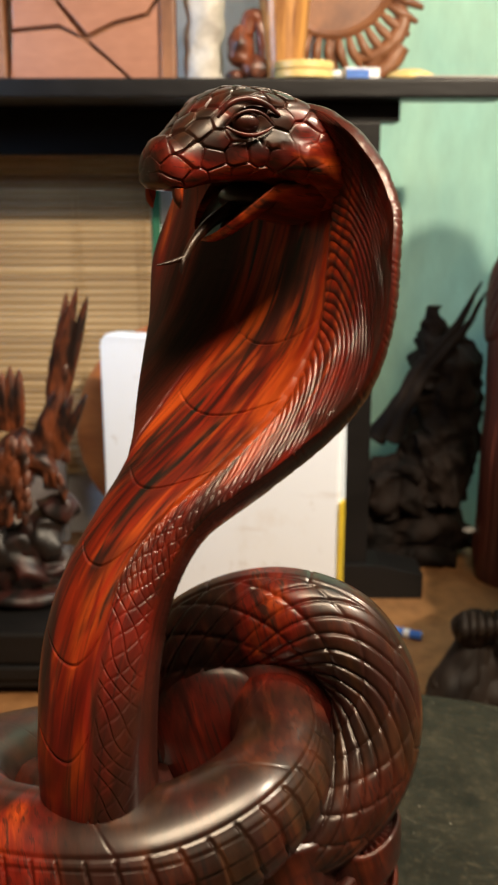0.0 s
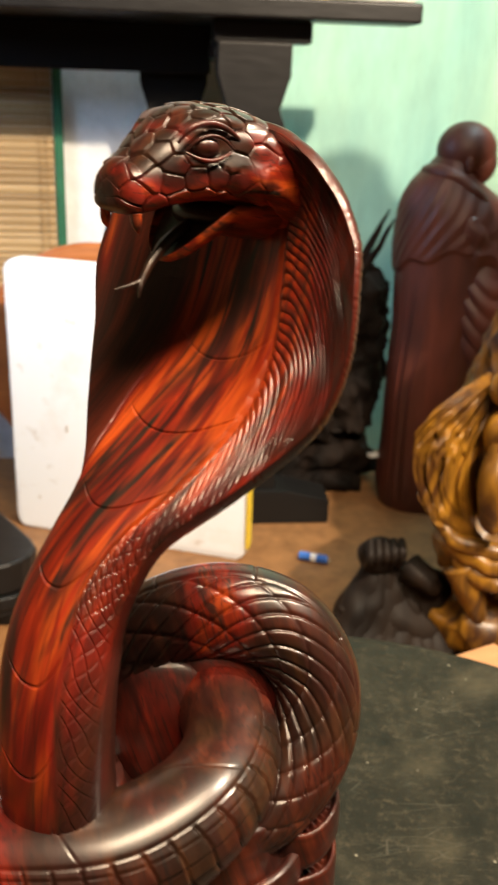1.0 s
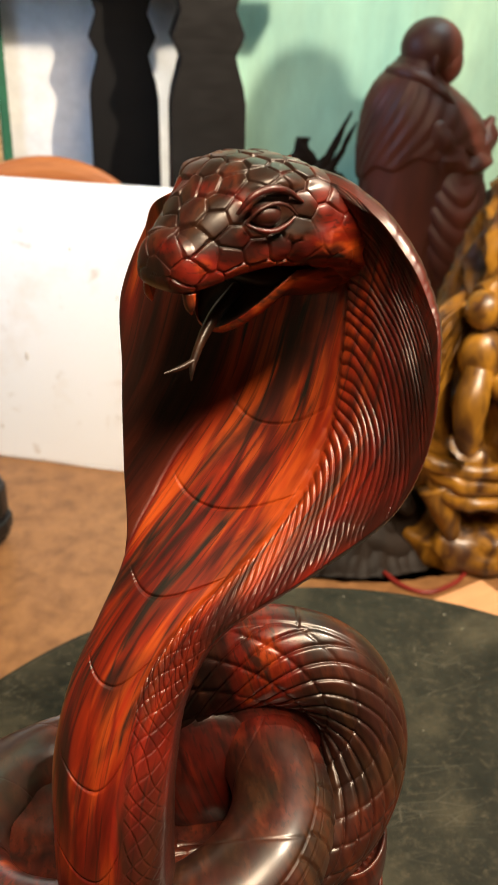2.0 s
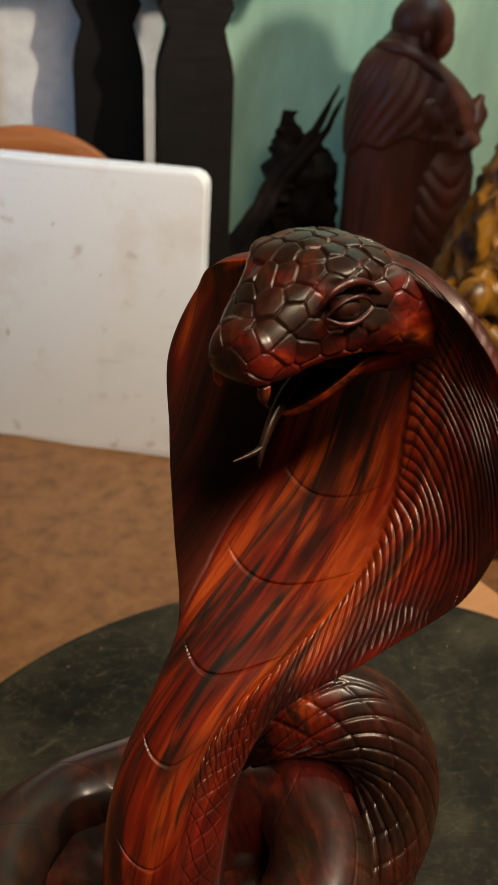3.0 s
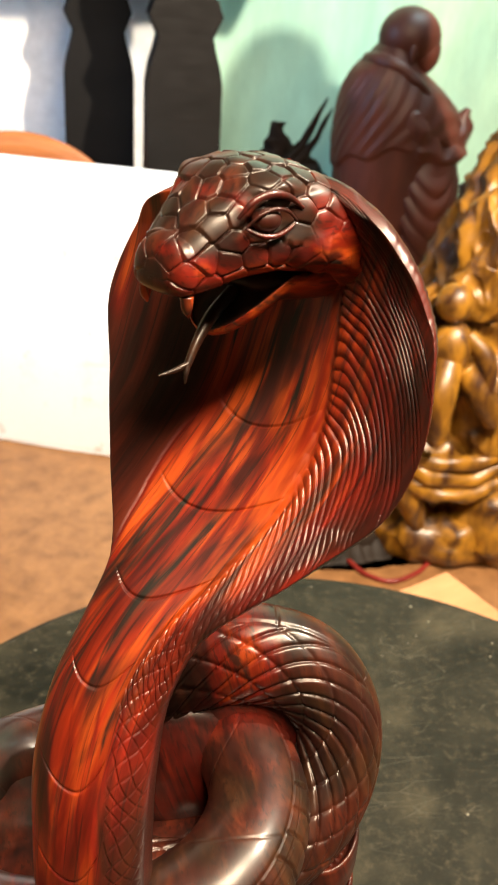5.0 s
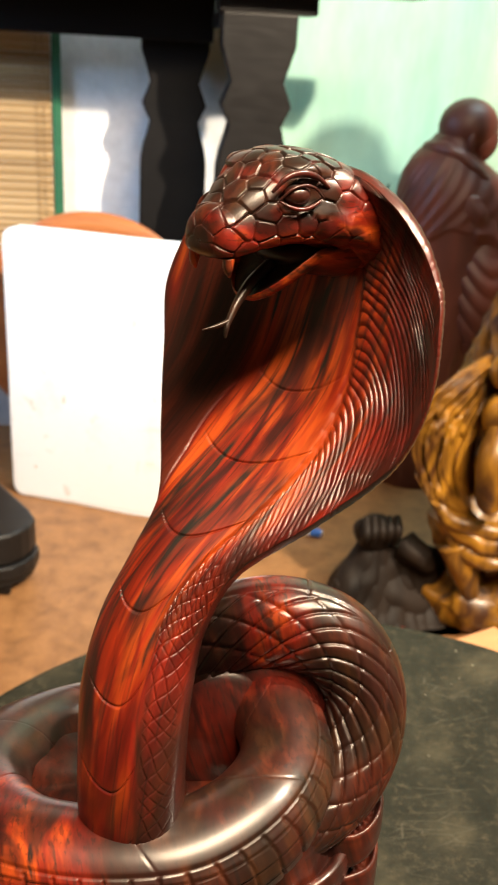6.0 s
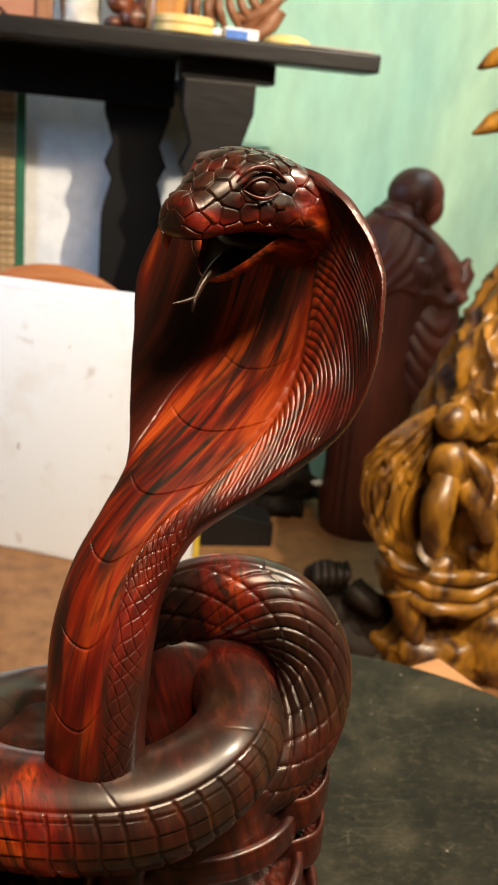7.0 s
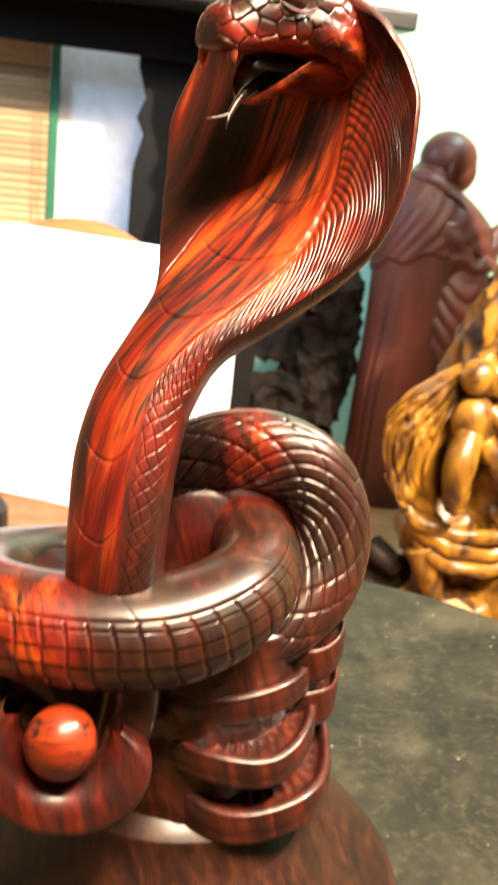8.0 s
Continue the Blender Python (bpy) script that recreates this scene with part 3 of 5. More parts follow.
def cobra_hood():
    p = spline(HOOD, ALONG)
    c, turn, wl, wr, fl, fr, bulge, deep, crease = p[:, :3], np.radians(p[:, 3]), *(p[:, k] for k in range(4, 11))
    arc = np.r_[0, np.cumsum(np.linalg.norm(np.diff(c, axis=0), axis=1))]
    t = unit(np.gradient(c, axis=0))
    lat = np.stack([np.cos(turn), np.sin(turn), 0 * turn], -1)
    nrm = unit(-np.cross(t, lat))
    v = np.r_[np.linspace(-1, 0.34, FRONT * 2 // 5), np.linspace(0.345, 1, FRONT - FRONT * 2 // 5)]
    a, cr = np.abs(v)[None], crease[:, None]
    breadth = np.where(v[None] < 0, wl[:, None], wr[:, None])
    fold = np.where(v[None] < 0, fl[:, None], fr[:, None])
    out = np.clip((a - cr) / (1 - cr), 0, 1)
    up = fold * out**1.5 + bulge[:, None] * np.sqrt(np.clip(1 - a**2.2, 0, 1))
    s = arc[:, None] + 0 * v[None]
    # hollow throat under the head
    up = up - 0.0060 * np.clip(1 - (a / np.where(v[None] < 0, cr + 0.45, cr + 0.04)) ** 2, 0, 1) ** np.where(v[None] < 0, 1.5, 1.0) * smooth01(s, 0.150, 0.195)
    # ribs of the flanges: steep low down, starting level under the head and bending down
    lean = -0.055 + 0.012 * smooth01(s, 0.14, 0.215)
    bent = out ** (1.0 + 1.1 * smooth01(s, 0.145, 0.20))
    rib = (s - lean * bent * np.clip(breadth / 0.045, 0.25, 1) + 0.0007 * np.sin(s * 230 + v[None] * 5) + 0.0004 * np.sin(out * 23 + s * 170)) / 0.0031
    ridge = np.abs(np.sin(math.pi * rib)) ** 0.75
    rough = 0.70 + 0.30 * np.sin(np.floor(rib) * 2.4) * np.sin(out * 9 + np.floor(rib) * 1.7)
    inner, rim = smooth01(out, 0.0, 0.05), 1 - smooth01(out + 0.10 * np.sin(np.floor(rib) * 1.3), 0.80 + 0.12 * (1 - smooth01(s, 0.12, 0.16)), 0.97 + 0.02 * (1 - smooth01(s, 0.12, 0.16)))
    up = up - (0.00100 + 0.0001 * smooth01(s, 0.14, 0.19)) * (1 - ridge) * rough * inner * rim * smooth01(s, 0.082, 0.100) * (1 - smooth01(s, 0.236, 0.246)) * np.where(v[None] < 0, 0.10, 1.0)
    # toothed crease where the right flange begins, seam at the left of the belly
    tooth = 0.007 * np.abs(np.sin(math.pi * s / 0.0062))
    up = up - 0.0009 * np.exp(-(((v[None] - cr - tooth) / 0.026) ** 2)) * smooth01(s, 0.075, 0.11)
    seam = np.where(s > 0.1445, 0.65 + 11.7 * (0.1445 - np.minimum(s, 0.171)), 0.65 + 19.5 * (0.1445 - s))
    up = up - 0.0004 * np.exp(-(((v[None] + seam) * breadth / 0.0006) ** 2)) * smooth01(s, 0.118, 0.128) * (1 - smooth01(s, 0.160, 0.174))
    # incised arcs over the belly
    for at in (0.030, 0.052, 0.076, 0.102, 0.1265, 0.1545, 0.181):
        edge = np.where(v[None] < 0, np.clip(seam, 0.3, 0.9), cr)
        bow = at - 0.010 * (1 - (a / edge) ** 2)
        up = up - 0.00060 * np.exp(-(((s - bow) / 0.00036) ** 2)) * (1 - smooth01(a / edge, np.where(v[None] < 0, 0.55, 0.80), 0.98))
    # scales on the side of the neck
    e1, e2 = s / 0.0056 + v[None] * 5.2 + 0.3 * np.sin(s * 300), s / 0.0056 - v[None] * 5.2 + 0.3 * np.sin(v[None] * 9)
    net = np.maximum(groove(e1, 0.16), groove(e2, 0.16)) + 0.25 * (e1 - np.floor(e1))
    up = up - 0.00034 * net * smooth01(v[None] + 0 * a, cr + 0.02, cr + 0.10) * (1 - smooth01(s, 0.095, 0.12))
    front = c[:, None] + lat[:, None] * (breadth * v[None])[..., None] + nrm[:, None] * up[..., None]
    # the back of the neck and hood
    w = np.linspace(1, -1, BACK + 2)[1:-1]
    bb = np.where(w[None] < 0, wl[:, None], wr[:, None])
    bf = np.where(w[None] < 0, fl[:, None], fr[:, None])
    bo = np.clip((np.abs(w)[None] - cr) / (1 - cr), 0, 1)
    sag = bf * bo**1.5 - (deep[:, None] * np.sqrt(np.clip(1 - np.abs(w)[None] ** 2.4, 0, 1)) + 0.0016)
    sb = arc[:, None] + 0 * w[None]
    g1, g2 = sb / 0.006 + w[None] * 9, sb / 0.006 - w[None] * 9
    sag = sag + 0.0006 * np.maximum(groove(g1, 0.2), groove(g2, 0.2))
    back = c[:, None] + lat[:, None] * (bb * w[None] * 1.012)[..., None] + nrm[:, None] * sag[..., None]
    verts = np.concatenate([front, back], 1)
    cols = FRONT + BACK
    across = np.concatenate([breadth * v[None], bb * w[None] + 0.2], 1)
    grain = np.stack([arc[:, None] + 0 * across, across - 0.10 * arc[:, None], 0 * across + 0.3], -1)
    patch = wobble(np.stack([s * 1.0, v[None] * 0.05 + 0 * s, 0 * s], -1), 120, 2.0)
    # wood tone plus painted shade: darker on outer right flange and past the left seam
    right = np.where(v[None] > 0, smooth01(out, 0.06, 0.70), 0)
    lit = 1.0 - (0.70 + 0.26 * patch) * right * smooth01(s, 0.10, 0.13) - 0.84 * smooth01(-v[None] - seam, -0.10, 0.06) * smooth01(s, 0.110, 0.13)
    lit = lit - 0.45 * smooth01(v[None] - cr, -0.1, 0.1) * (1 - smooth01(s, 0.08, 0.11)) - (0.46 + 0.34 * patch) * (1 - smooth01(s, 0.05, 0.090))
    # long dark streaks down the belly
    for at, drift, wide, deep in ((-0.0105, 0.0115, 0.0013, 1.00), (-0.0080, 0.0100, 0.0006, 0.55), (0.0020, 0.0090, 0.0005, 0.45), (-0.0185, 0.0090, 0.0014, 0.60), (0.0075, 0.0060, 0.0007, 0.35), (-0.0040, 0.0040, 0.0005, 0.35)):
        path = at + drift * smooth01(s, 0.06, 0.19) + 0.0008 * np.sin(s * 160 + at * 900)
        lit = lit - deep * np.exp(-(((breadth * v[None] - path) / (wide * (0.7 + 0.5 * np.sin(s * 95 + at * 500)))) ** 2)) * smooth01(s, 0.03, 0.07) * (0.75 + 0.25 * np.sin(s * 210 + at * 1300))
    # rim at the top of the left side, its light put into the tone
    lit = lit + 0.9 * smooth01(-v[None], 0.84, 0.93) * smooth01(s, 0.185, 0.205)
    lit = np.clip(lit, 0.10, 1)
    tone_shade = np.concatenate([lit, 0.10 + 0 * sag], 1)
    return verts.reshape(-1, 3), grid_faces(ALONG, cols), grain.reshape(-1, 3), tone_shade.ravel()


def cobra_coil(points, n, around, style, shift):
    """A limb of the coiled body with its carved scales. Rows: x, y, z, radius, twist in degrees."""
    p = spline(points, n)
    c, r = p[:, :3], p[:, 3]
    arc = np.r_[0, np.cumsum(np.linalg.norm(np.diff(c, axis=0), axis=1))]
    t, side, up = frames_along(c)
    th = np.linspace(0, 2 * math.pi, around, endpoint=False)[None] + np.radians(p[:, 4:5])
    s = arc[:, None] + 0 * th
    bias = 0.75 if style == "diamond" else 0.0
    ang = np.arctan2(np.sin(th - bias), np.cos(th - bias))
    if style == "diamond":
        # long lozenges all over the outer side, a keel line beside the smooth belly
        bend = 0.22 * np.sin(s * 75 + ang)
        e1, e2 = s / 0.0110 - ang * 2.6 + bend, s / 0.0190 + ang * 1.3 + 0.5 * bend
        f1, f2 = e1 - np.floor(e1), e2 - np.floor(e2)
        zone = 1 - smooth01(np.abs(ang), 2.0, 2.25)
        d = -(0.0012 * np.abs(2 * f1 - 1) ** 6 + 0.0007 * np.abs(2 * f2 - 1) ** 7 + 0.0005 * f1) * zone - 0.0006 * np.exp(-(((np.abs(ang) - 2.2) / 0.05) ** 2))
        d = d - 0.0006 * groove(s / 0.026, 0.02) * (1 - zone)
    elif style == "grid":
        # smooth belly plates above, a net of square scales on the flank
        flank = smooth01(ang, -1.9, -1.7) * (1 - smooth01(ang, 0.12, 0.18))
        e1, e2 = (s + 0.0025 * ang + 0.0003 * np.sin(ang * 7)) / 0.0070, (ang + 0.05 * np.sin(s * 60 + 1)) / 0.33
        cut = np.maximum(groove(e1, 0.11), groove(e2, 0.11)) + 0.45 * np.minimum((e2 - np.floor(e2)) / 0.85, (1 - e2 + np.floor(e2)) / 0.15)
        d = -0.0011 * cut * flank - 0.0006 * np.exp(-(((ang - 0.20) / 0.030) ** 2))
        d = d - 0.0003 * groove((s + 0.012 * ang + shift) / 0.047, 0.010) * (1 - flank)
    else:
        d = 0 * s
    v = c[:, None] + ((r[:, None] + d)[..., None]) * (np.cos(th)[..., None] * side[:, None] + np.sin(th)[..., None] * up[:, None])
    grain = np.stack([v[..., 2] * 1.0, v[..., 0] + 0.3 * v[..., 2] + shift, 0.4 * v[..., 1]], -1)
    return v.reshape(-1, 3), grid_faces(n, around), grain.reshape(-1, 3)


HEAD_AT, HEAD_TURN, HEAD_PITCH = np.array((-0.0102, 0.269, 0.709)), 38.0, 0.0
AHEAD = np.array((-math.cos(radians(HEAD_TURN)), -math.sin(radians(HEAD_TURN)), 0.0))
ASIDE = np.array((math.sin(radians(HEAD_TURN)), -math.cos(radians(HEAD_TURN)), 0.0))
UPWARD = np.array((0.0, 0.0, 1.0))


def head_place(q):
    """From ahead, aside, up in the head to the room."""
    q = np.asarray(q, float)
    return HEAD_AT + q[..., :1] * AHEAD + q[..., 1:2] * ASIDE + q[..., 2:3] * UPWARD


# ahead, half breadth, crown, lip, how square
SKULL = [
    (0.0152, 0.0090, -0.0026, -0.0172),
    (0.0120, 0.0106, 0.0004, -0.0168),
    (0.0060, 0.0132, 0.0050, -0.0156),
    (-0.0010, 0.0168, 0.0095, -0.0148),
    (-0.0080, 0.0186, 0.0108, -0.0148),
    (-0.0150, 0.0198, 0.0104, -0.0160),
    (-0.0220, 0.0220, 0.0086, -0.0190),
    (-0.0290, 0.0235, 0.0050, -0.0235),
    (-0.0360, 0.0205, -0.0010, -0.0240),
    (-0.0420, 0.0110, -0.0070, -0.0200),
    (-0.0440, 0.0005, -0.0130, -0.0150),
]


def plates(points, cell, depth, seed, soft=0.2):
    """Relief of irregular plates with grooves between them over surface points: an inward push for each."""
    rng = np.random.default_rng(seed)
    keep = []
    for q in points[rng.permutation(len(points))[:6000]]:
        if all(np.sum((q - k) ** 2) > (0.72 * cell) ** 2 for k in keep):
            keep.append(q)
    keep = np.array(keep)
    push = np.empty(len(points))
    slope = rng.normal(0, 0.085, (len(keep), 3))
    for i in range(0, len(points), 4000):
        q = points[i : i + 4000]
        far = np.linalg.norm(q[:, None] - keep[None], axis=2)
        near = far.argmin(1)
        d = np.sort(far, axis=1)
        gap = (d[:, 1] - d[:, 0]) / cell
        push[i : i + 4000] = depth * (np.clip(1 - gap / soft, 0, 1) ** 1.2 + 0.42 * (d[:, 0] / cell) ** 2) + np.sum((q - keep[near]) * slope[near], axis=1)
    return push


def cobra_head():
    n, around = 330, 380
    p = spline([(q, 0, 0, w, top, lip) for q, w, top, lip in SKULL], n)
    # blunt rounded end of the snout
    a = np.linspace(math.pi / 2, 0, 60, endpoint=False)[:, None]
    shut = np.maximum(np.cos(a) ** 0.62, 0.002)
    tip = np.hstack([p[0, 0] + 0.0056 * np.sin(a), 0 * a, 0 * a, p[0, 3] * shut, -0.0125 + (p[0, 4] + 0.0125) * shut - 0.0005 * np.sin(a), -0.0125 + (p[0, 5] + 0.0125) * shut])
    p = np.vstack([tip, p])
    n = len(p)
    q, w, top, lip = p[:, 0], p[:, 3], p[:, 4], p[:, 5]
    ph = np.linspace(0, 2 * math.pi, around, endpoint=False)[None]
    co, si = np.cos(ph), np.sin(ph)
    # roof-shaped snout, rounder skull
    nose = smooth01(q, 0.000, 0.012)[:, None]
    bend = 0.84 + 0.08 * nose
    mid = lip[:, None] + (0.40 - 0.06 * nose) * (top - lip)[:, None]
    x = w[:, None] * np.sign(co) * np.abs(co) ** np.where(si > 0, bend, 0.8)
    z = np.where(si > 0, mid + (top[:, None] - mid) * np.abs(si) ** bend, mid - (mid - lip[:, None]) * np.abs(si) ** 0.55)
    loc = np.stack([q[:, None] + 0 * ph, x, z], -1)
    # brow ridge over the eye, hollow under it, full cheek
    def dent(at, size, amount):
        d = ((loc[..., 0] - at[0]) / size[0]) ** 2 + ((np.abs(loc[..., 1]) - at[1]) / size[1]) ** 2 + ((loc[..., 2] - at[2]) / size[2]) ** 2
        return amount * np.exp(-d)
    swell = dent((-0.002, 0.0150, 0.0066), (0.0075, 0.0055, 0.0022), 0.0018)
    swell = swell + dent((-0.0004, 0.0170, 0.0000), (0.0056, 0.005, 0.0034), -0.0028)
    swell = swell + dent((-0.002, 0.0165, 0.0048), (0.0090, 0.004, 0.0006), -0.0009)
    swell = swell + dent((-0.015, 0.020, -0.010), (0.007, 0.006, 0.005), 0.0022)
    swell = swell + dent((0.0225, 0.009, -0.0115), (0.0014, 0.004, 0.0011), -0.0010)
    centre = np.stack([q, 0 * q, (lip + 0.45 * (top - lip))], -1)[:, None]
    outward = unit(loc - centre)
    upper = smooth01(si + 0 * loc[..., 0], -0.75, -0.45)
    clear = 1 - np.exp(-((((loc[..., 0] - 0.000) / 0.0068) ** 2 + ((loc[..., 2] - 0.0008) / 0.0046) ** 2) ** 2)) * (np.abs(co) > 0.5)
    push = plates(loc.reshape(-1, 3) * np.array((0.85, 1.0, 1.0)), 0.0062, 0.00095, 5, 0.12).reshape(n, around) * upper * clear
    cheek = smooth01(-loc[..., 0], 0.004, 0.012) * smooth01(-loc[..., 2], -0.003, 0.004)
    push = push * (1 - 0.8 * cheek) * (1 - 0.22 * smooth01(loc[..., 2], 0.003, 0.009)) - 0.0007 * wobble(loc, 420) * cheek
    loc = loc + outward * (swell - push)[..., None]
    v = head_place(loc)
    # dark crown, red lips and cheeks
    tone_shade = 0.0 + 0.45 * np.clip(wobble(loc, 330, 3.0) - 0.25, 0, 1) + (0.75 - 0.28 * nose) * smooth01(-loc[..., 2], 0.003, 0.012) * smooth01(np.abs(loc[..., 1]) + 0 * q[:, None], 0.002, 0.010) + 0.10 * wobble(loc, 260)
    tone_shade = tone_shade + 0.10 * smooth01(loc[..., 0], 0.012, 0.022) + 0.50 * smooth01(-loc[..., 0], 0.010, 0.018) * (np.abs(loc[..., 1]) > 0.010) * smooth01(-loc[..., 2], -0.006, 0.004)
    grain = np.stack([loc[..., 0] + 0.7, loc[..., 1] * 1.2 + 0.5 * loc[..., 2], loc[..., 2] + 0.9], -1)
    out = [(v.reshape(-1, 3), grid_faces(n, around), grain.reshape(-1, 3), np.clip(tone_shade, 0, 1).ravel())]
    # lower jaw, open, with a hollow floor
    m, k = 90, 90
    u = np.linspace(0, 1, m)[:, None]
    a = np.linspace(0, 2 * math.pi, k, endpoint=False)[None]
    jq = -0.026 + 0.0295 * u
    jz = -0.0158 - 0.0135 * np.clip((jq + 0.0115) / 0.0150, 0, 1) ** 1.15
    jw = 0.0190 * np.sqrt(np.clip(1 - (u * 0.995) ** 3.2, 0, 1)) * (1 - 0.30 * u) + 0.0002
    jd = 0.0112 * (1 - 0.50 * u) * np.sqrt(np.clip(1.001 - u**7, 0, 1))
    x = jw * np.sign(np.cos(a)) * np.abs(np.cos(a)) ** 0.8
    z = jz + jd * np.where(np.sin(a) > 0, 0.42 * (np.abs(x) / np.maximum(jw, 1e-6)) ** 6 - 0.30, np.sin(a) * 1.0)
    loc = np.stack([jq + 0.10 * (z - jz), x, z], -1)
    v = head_place(loc)
    # red outer jaw; the floor stays dark, standing for shade inside the mouth
    tone_shade = 0.9 * (np.abs(x) > 0.80 * jw) * (np.sin(a) < 0.6) + 0.75 * (np.sin(a) < -0.1)
    tone_shade = np.clip(tone_shade, 0, 0.95)
    grain = np.stack([loc[..., 0] + 1.7, loc[..., 1], loc[..., 2]], -1)
    out.append((v.reshape(-1, 3), grid_faces(m, k), grain.reshape(-1, 3), tone_shade.ravel()))
    return out


def cobra_ball(at, size, rings=24, around=36, in_head=True):
    ph, th = np.linspace(0.02, math.pi - 0.02, rings)[:, None], np.linspace(0, 2 * math.pi, around, endpoint=False)[None]
    loc = np.stack([np.sin(ph) * np.cos(th), np.sin(ph) * np.sin(th), np.cos(ph) + 0 * th], -1) * np.asarray(size) + np.asarray(at)
    return (head_place(loc) if in_head else loc).reshape(-1, 3), grid_faces(rings, around)


def loop_tube(points, closed_r, n=60, around=14, in_head=True):
    rows = [(*(head_place(p[:3]) if in_head else np.asarray(p[:3])), p[3] if len(p) > 3 else closed_r) for p in points]
    return tube(rows, n, around)


FRONT_COIL = [
    (-0.040, 0.330, 0.479, 0.0185, 0), (-0.072, 0.318, 0.481, 0.0185, 0), (-0.092, 0.290, 0.491, 0.0190, 0), (-0.094, 0.258, 0.502, 0.0180, 0),
    (-0.078, 0.232, 0.508, 0.0185, 0), (-0.050, 0.2235, 0.5085, 0.0190, 0), (-0.022, 0.2245, 0.5105, 0.0190, 0), (0.000, 0.238, 0.5150, 0.0180, 0),
    (0.0110, 0.262, 0.5180, 0.0165, 0), (0.0060, 0.285, 0.5200, 0.0160, 0), (-0.014, 0.298, 0.5180, 0.0160, 0), (-0.036, 0.290, 0.5100, 0.0160, 0),
]
ARCH = [
    (-0.036, 0.294, 0.505, 0.0165, 0), (-0.026, 0.296, 0.531, 0.0170, 0), (-0.008, 0.296, 0.5455, 0.0170, 0), (0.013, 0.2945, 0.5495, 0.0172, 0),
    (0.0310, 0.291, 0.5440, 0.0168, 0), (0.0418, 0.286, 0.5290, 0.0160, 0), (0.0420, 0.278, 0.5110, 0.0156, 0), (0.0330, 0.269, 0.4970, 0.0154, 0),
    (0.0140, 0.261, 0.4870, 0.0152, 0), (-0.010, 0.257, 0.4840, 0.0150, 0), (-0.035, 0.262, 0.4840, 0.0150, 0),
]

def carved_cobra():
    """The whole carving as one mesh: head, hood, coils, rock and plinth."""
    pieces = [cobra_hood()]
    v, f, g = cobra_coil(FRONT_COIL, 900, 230, "grid", 0.004)
    near = 1 - smooth01(v[:, 1], 0.245, 0.268)
    red = 0.02 + (0.72 + 0.45 * wobble(v, 190, 4.0)) * smooth01(-v[:, 0] + 0.006 * wobble(v, 110), 0.042, 0.070) * (1 - smooth01(-v[:, 0], 0.094, 0.106)) * near + 0.25 * smooth01(v[:, 1], 0.262, 0.285) * (v[:, 0] > -0.05) + 0.10 * wobble(v, 150)
    pieces.append((v, f, g, np.clip(red, 0, 1)))
    v, f, g = cobra_coil(ARCH, 640, 240, "diamond", 0.5)
    band = np.exp(-(((v[:, 0] - 0.006 - 0.004 * wobble(v, 90)) / 0.0085) ** 2))
    pieces.append((v, f, g, np.clip(0.03 + 0.75 * band + 0.08 * wobble(v, 120), 0, 1)))
    pieces += cobra_head()
    small = []
    for s in (1, -1):
        small.append((*cobra_ball((-0.0004, (0.0146 if s > 0 else 0.0100) * s, 0.0002), (0.0040, 0.0032, 0.0029)), 0.12))
        if s < 0:
            continue
        small.append((*loop_tube([(0.0060, 0.0142 * s, -0.0010, 0.0003), (0.0032, 0.0160 * s, 0.0020, 0.0004), (-0.0005, 0.0172 * s, 0.0030, 0.0005), (-0.0042, 0.0178 * s, 0.0020, 0.0004), (-0.0072, 0.0182 * s, -0.0006, 0.0003)], 0.0006), 0.15))
        small.append((*loop_tube([(0.0060, 0.0142 * s, -0.0010, 0.0003), (0.0030, 0.0162 * s, -0.0026, 0.0005), (-0.0004, 0.0173 * s, -0.0031, 0.0006), (-0.0040, 0.0179 * s, -0.0022, 0.0005), (-0.0070, 0.0182 * s, -0.0006, 0.0002)], 0.0007), 0.35))
        small.append((*loop_tube([(0.0076, 0.0132 * s, 0.0012, 0.0004), (0.0044, 0.0146 * s, 0.0047, 0.0008), (-0.0005, 0.0156 * s, 0.0059, 0.0010), (-0.0055, 0.0166 * s, 0.0048, 0.0008), (-0.0096, 0.0178 * s, 0.0020, 0.0004)], 0.0006), 0.35))
    # dark ball added inside the open mouth to stand for its shade
    small.append((*cobra_ball((-0.0140, 0.0, -0.0190), (0.0080, 0.0125, 0.0045)), 0.0))
    for s in (1, -1):
        small.append((*loop_tube([(0.0160, 0.0066 * s, -0.0165, 0.0016), (0.0160, 0.0068 * s, -0.0195, 0.0012), (0.0154, 0.0068 * s, -0.0215, 0.0003)], 0.001), 0.9))
    # forked tongue from the open mouth
    small.append((*loop_tube([(-0.006, 0.001, -0.0215, 0.0018), (0.0030, 0.002, -0.0262, 0.0017), (0.0090, 0.0035, -0.0305, 0.0012), (0.0130, 0.0045, -0.0350, 0.0009)], 0.001), 0.0))
    small.append((*loop_tube([(0.0128, 0.0045, -0.0346, 0.0008), (0.0140, 0.0052, -0.0366, 0.0006), (0.0146, 0.0055, -0.0388, 0.0002)], 0.001), 0.0))
    small.append((*loop_tube([(0.0128, 0.0045, -0.0346, 0.0008), (0.0160, 0.0035, -0.0356, 0.0006), (0.0200, 0.0020, -0.0364, 0.0002)], 0.001), 0.0))
    # rock with shelf-like growths, a ball in a curled claw, and the plinth
    rock = []
